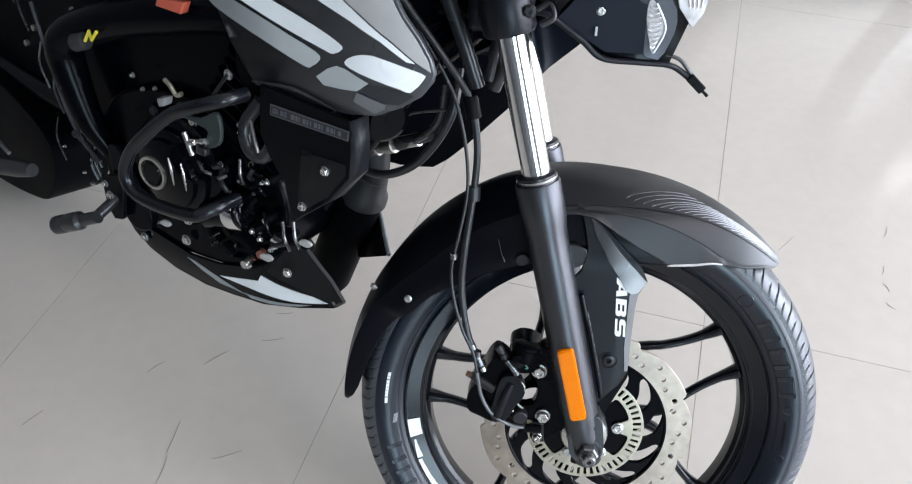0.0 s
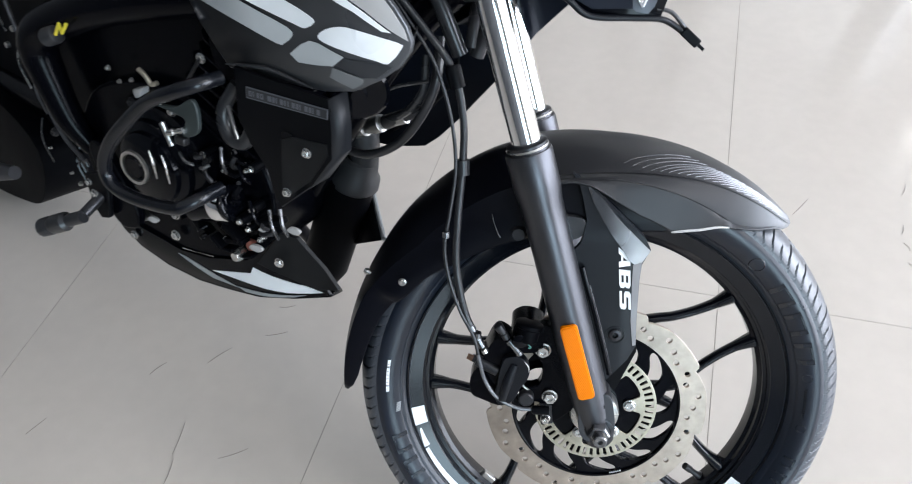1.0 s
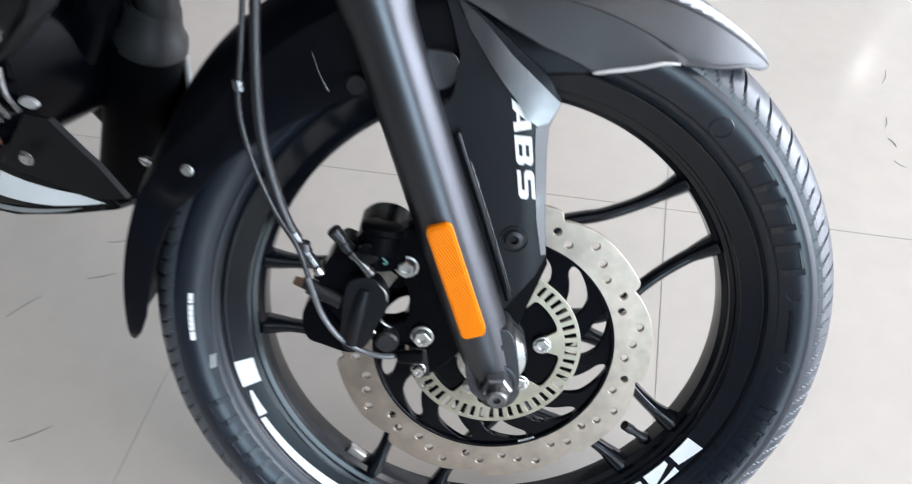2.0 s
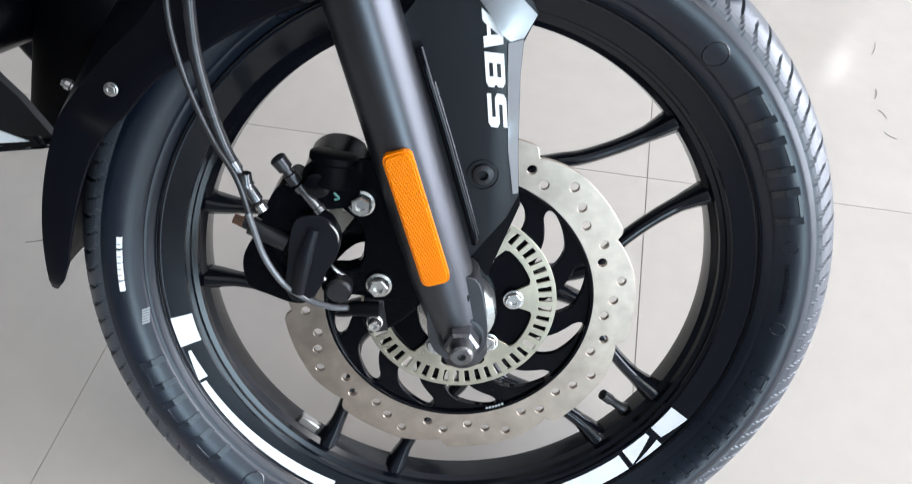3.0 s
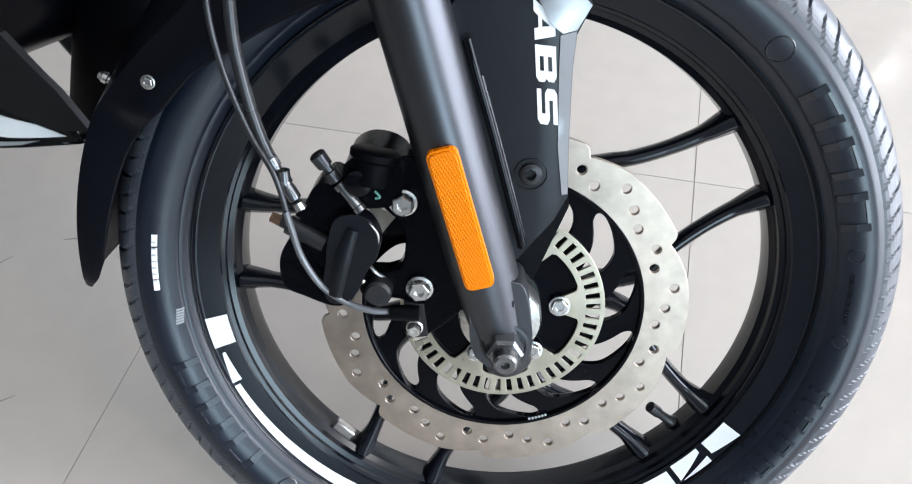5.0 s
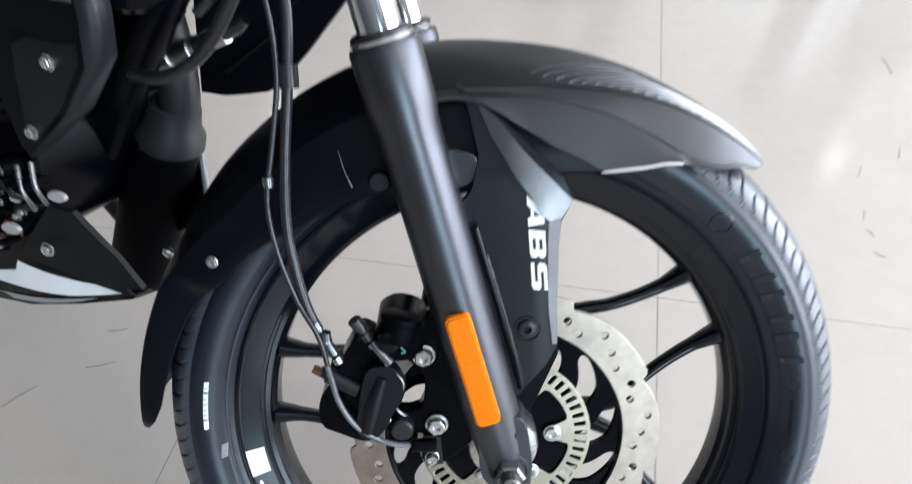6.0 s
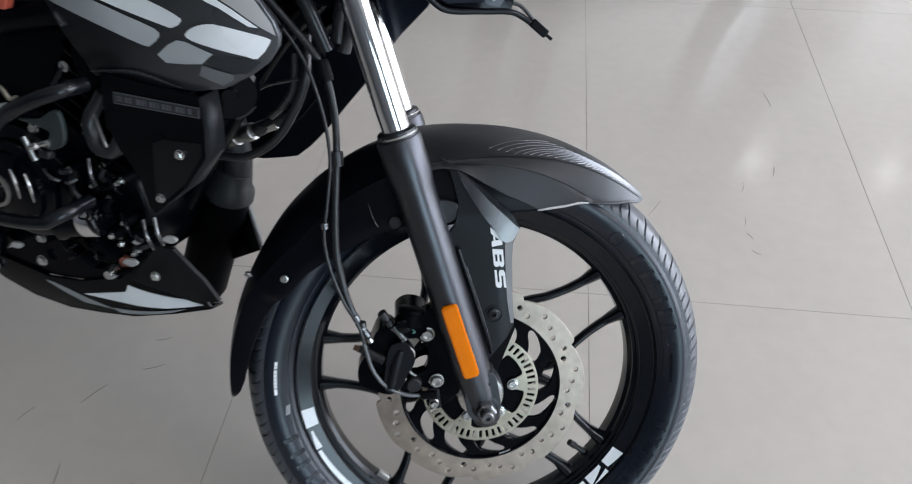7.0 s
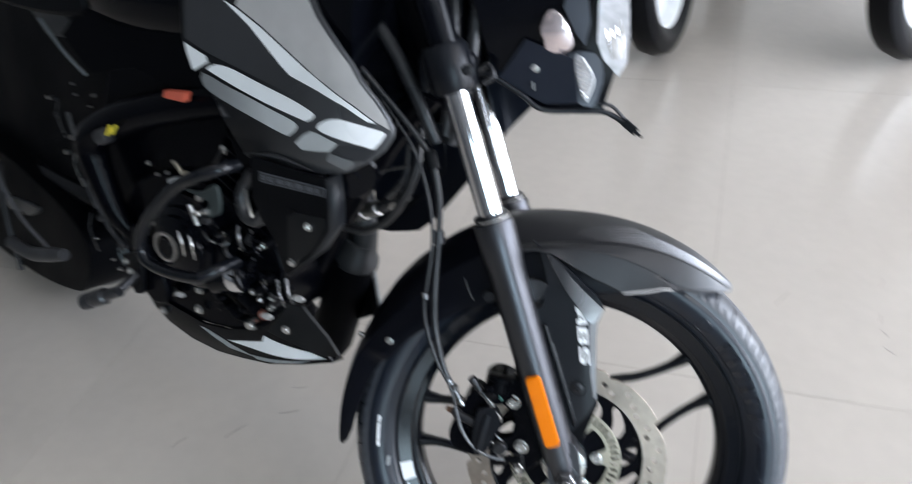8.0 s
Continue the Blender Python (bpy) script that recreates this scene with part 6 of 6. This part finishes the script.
    for k in range(4):
        part("lens_facet", tube([(0.050 + 0.006 * k, fy(0.05 + 0.006 * k, 0.56) - 0.0065, 0.575 - 0.004 * k), (0.053 + 0.006 * k, fy(0.053 + 0.006 * k, 0.54) - 0.0068, 0.545), (0.060 + 0.004 * k, fy(0.06 + 0.004 * k, 0.52) - 0.0065, 0.518)], [0.0006, 0.0016, 0.0006], 6), chrome, h)
    bolt(h, -0.030, fy(-0.030, 0.51) - 0.006, 0.512, 0.004, steel, h=0.003)
    part("cheek_panel", panel([(-0.075, 0.50), (-0.02, 0.468), (0.02, 0.468), (0.016, 0.52), (-0.04, 0.545)], lambda x, z: fy(x, z) - 0.006, 0.008, step=0.02), navy_plastic, h, bevel=0.003)
    part("white_clip", block(-0.0335, -0.0312, fy(-0.03, 0.49) - 0.010, fy(-0.03, 0.49) - 0.004, 0.486, 0.495), steel, h)
    return h


headlamp()
stay = part("indicator_stay", tube([(-0.115, -0.052, 0.500), (-0.106, -0.055, 0.505), (-0.091, -0.056, 0.507), (-0.079, -0.056, 0.503), (-0.046, -0.052, 0.480), (-0.023, -0.048, 0.462), (0.017, -0.040, 0.458), (0.047, -0.035, 0.456), (0.062, -0.03, 0.450), (0.080, -0.028, 0.437)], 0.0034, 12), matte_black, moto, "black bent stay with loose wire connector", MW)
part("connector", block(-0.010, 0.012, -0.006, 0.006, -0.005, 0.005), black_plastic, stay, "black wire connector", MW @ pose(0.081, -0.028, 0.437, 0, 42, 0), bevel=0.0015)
part("connector_pin", block(0.010, 0.020, -0.004, -0.001, -0.002, 0.0015), black_plastic, stay, "", MW @ pose(0.081, -0.028, 0.437, 0, 42, 0))
part("wire", tube([(0.045, -0.035, 0.466), (0.060, -0.032, 0.462), (0.072, -0.03, 0.450), (0.078, -0.028, 0.442)], 0.0022, 8), hose_rubber, stay)
# handlebar and instruments stay above the view
part("handlebar", tube([(-0.20, -0.36, 0.82), (-0.17, -0.2, 0.80), (-0.165, 0, 0.78), (-0.17, 0.2, 0.80), (-0.20, 0.36, 0.82)], 0.011, 12), matte_black, yoke)
part("upper_yoke", block(-0.235, -0.165, -0.11, 0.11, 0.74, 0.765), matte_black, yoke, bevel=0.008)


# ---- parked motorcycles behind ----
def parked_wheel(x, y, heading, lean, label):
    m = pose(x, y, 0, 0, 0, heading) @ pose(0, 0, 0.285, lean, 0, 0)
    t = thing("parked_scooter", m, label, "scooter", "scooters parked behind")
    part("tyre", revolve([(-0.03, 0.20), (-0.045, 0.225), (-0.048, 0.25), (-0.035, 0.275), (0, 0.285), (0.035, 0.275), (0.048, 0.25), (0.045, 0.225), (0.03, 0.20)], 72, closed=True), black_plastic, t)
    r = part("rim", revolve([(-0.032, 0.205), (-0.025, 0.19), (0.025, 0.19), (0.032, 0.205)], 72), white_decal, t, "white painted rim")
    part("wheel_disc", revolve([(-0.02, 0.19), (-0.024, 0.14), (-0.01, 0.06), (-0.03, 0.04), (-0.03, 0)], 48), white_decal, r)
    part("mudguard", tube([(0.31 * math.cos(radians(a)), 0, 0.31 * math.sin(radians(a))) for a in (20, 45, 70, 95, 120, 145)], 0.05, 12, 6, flat=1.2), gloss_black, t)
    part("front_apron", tube([(0.00, 0, 0.30), (-0.06, 0, 0.42), (-0.12, 0, 0.58), (-0.17, 0, 0.70)], [0.07, 0.13, 0.15, 0.09], 20, 6, flat=0.45), gloss_black, t, "gloss black front apron")
    part("leg_shield", panel(smooth_loop([(-0.10, 0.30), (-0.16, 0.62), (-0.23, 0.62), (-0.26, 0.30), (-0.34, 0.06), (-0.20, 0.04)], 4), -0.15, 0.30, step=0.08), rear_black, t, "", bevel=0.03)
    part("headlamp_shell", lathe((-0.10, 0, 0.74), (-0.26, 0, 0.76), [(0, 0), (0, 0.075), (0.03, 0.10), (0.10, 0.09), (0.16, 0.05), (0.16, 0)], 24), gloss_black, t)
    part("headlamp_glass", lathe((-0.085, 0, 0.738), (-0.11, 0, 0.741), [(0, 0), (0.004, 0.05), (0.014, 0.068), (0.02, 0.07)], 24), clear_lens, t, "clear headlamp glass")
    part("handlebar", tube([(-0.24, -0.33, 0.79), (-0.20, -0.18, 0.77), (-0.19, 0, 0.76), (-0.20, 0.18, 0.77), (-0.24, 0.33, 0.79)], 0.013, 12), rear_black, t)
    part("floorboard", block(-0.62, -0.26, -0.14, 0.14, -0.02, 0.03), rear_black, t, "", bevel=0.012)
    part("tail_body", panel(smooth_loop([(-0.60, 0.03), (-0.58, 0.26), (-0.62, 0.38), (-0.95, 0.42), (-1.32, 0.46), (-1.38, 0.38), (-1.20, 0.20), (-0.95, 0.06), (-0.75, 0.0)], 4), -0.12, 0.24, step=0.08), gloss_black, t, "gloss black tail body", bevel=0.035)
    part("seat", panel(smooth_loop([(-0.58, 0.39), (-0.62, 0.45), (-0.90, 0.47), (-1.25, 0.52), (-1.30, 0.46), (-0.95, 0.41)], 4), -0.13, 0.26, step=0.08), rear_black, t, "black seat", bevel=0.03)
    for s in (-1, 1):
        part("fork_leg", tube([(0, s * 0.06, 0), (-0.09, s * 0.06, 0.40)], 0.016, 12, 2), steel, t)
    part("rear_wheel", revolve([(-0.04, 0.0), (-0.04, 0.20), (-0.048, 0.25), (-0.03, 0.28), (0.03, 0.28), (0.048, 0.25), (0.04, 0.20), (0.04, 0)], 48, pose(-1.2, 0, 0)), black_plastic, t)
    return t


parked_wheel(-0.25, 1.42, -100, 6, "black scooter with white wheel rim parked on the tiles")
parked_wheel(0.50, 1.47, -125, 6, "black scooter with white wheel rim parked at an angle")

# ---- scuffs on the floor ----
def scuffs():
    t = thing("floor_scuffs", pose(0, 0, -0.0046), "thin dark scuff marks and hairs on the floor tiles", "scuff marks")
    rng = random.Random(4)
    marks = [(0.446, 0.71, 100, 0.06), (0.337, 0.354, 75, 0.035), (0.415, 0.42, 78, 0.035), (0.326, 0.24, 80, 0.025), (0.330, 0.195, 120, 0.02), (0.142, 0.264, 60, 0.06), (0.336, 0.15, 140, 0.02),
             (-0.931, -0.375, 60, 0.035), (-0.836, -0.325, 55, 0.05), (-0.727, -0.495, 35, 0.05), (-1.077, -0.527, 65, 0.04), (-0.828, -0.49, 98, 0.06), (-0.815, -0.55, 98, 0.05), (-0.762, -0.195, 20, 0.03), (-0.756, -0.258, 25, 0.04)]
    for x, y, a, l in marks:
        d = Vector((math.cos(radians(a)), math.sin(radians(a)), 0))
        n = Vector((-d.y, d.x, 0))
        pts = []
        k0 = rng.uniform(-0.003, 0.003)
        for k in range(6):
            s = k / 5
            pts.append(Vector((x, y, 0)) + d * l * (s - 0.5) + n * k0 * math.sin(s * 3.1))
        bm = bmesh.new()
        rows = []
        for k, p in enumerate(pts):
            w = 0.00042 * (0.3 + math.sin(math.pi * (k + 0.4) / 5.8))
            rows.append((bm.verts.new(p + n * w), bm.verts.new(p - n * w)))
        for a1, b1 in zip(rows, rows[1:]):
            bm.faces.new((a1[0], a1[1], b1[1], b1[0]))
        bmesh.ops.recalc_face_normals(bm, faces=bm.faces)
        part("scuff", bm, dirt_mat, t, solid=0.0004)
    return t


scuffs()

# ---- floor tiles ----
def tiles():
    w, h = 0.5988, 1.1988
    bm = bmesh.new()
    block(0, w, 0, h, -0.012, 0, bm=bm)
    me = bpy.data.meshes.new("tile")
    bm.to_mesh(me)
    bm.free()
    me.materials.append(tile_mat)
    for i in range(-8, 10):
        for j in range(-4, 5):
            part("tile", me, tile_mat, floor, frame_m=pose(0.6 * i + 0.0005, 1.2 * j + 0.0005, -0.005))
    return me


tiles()
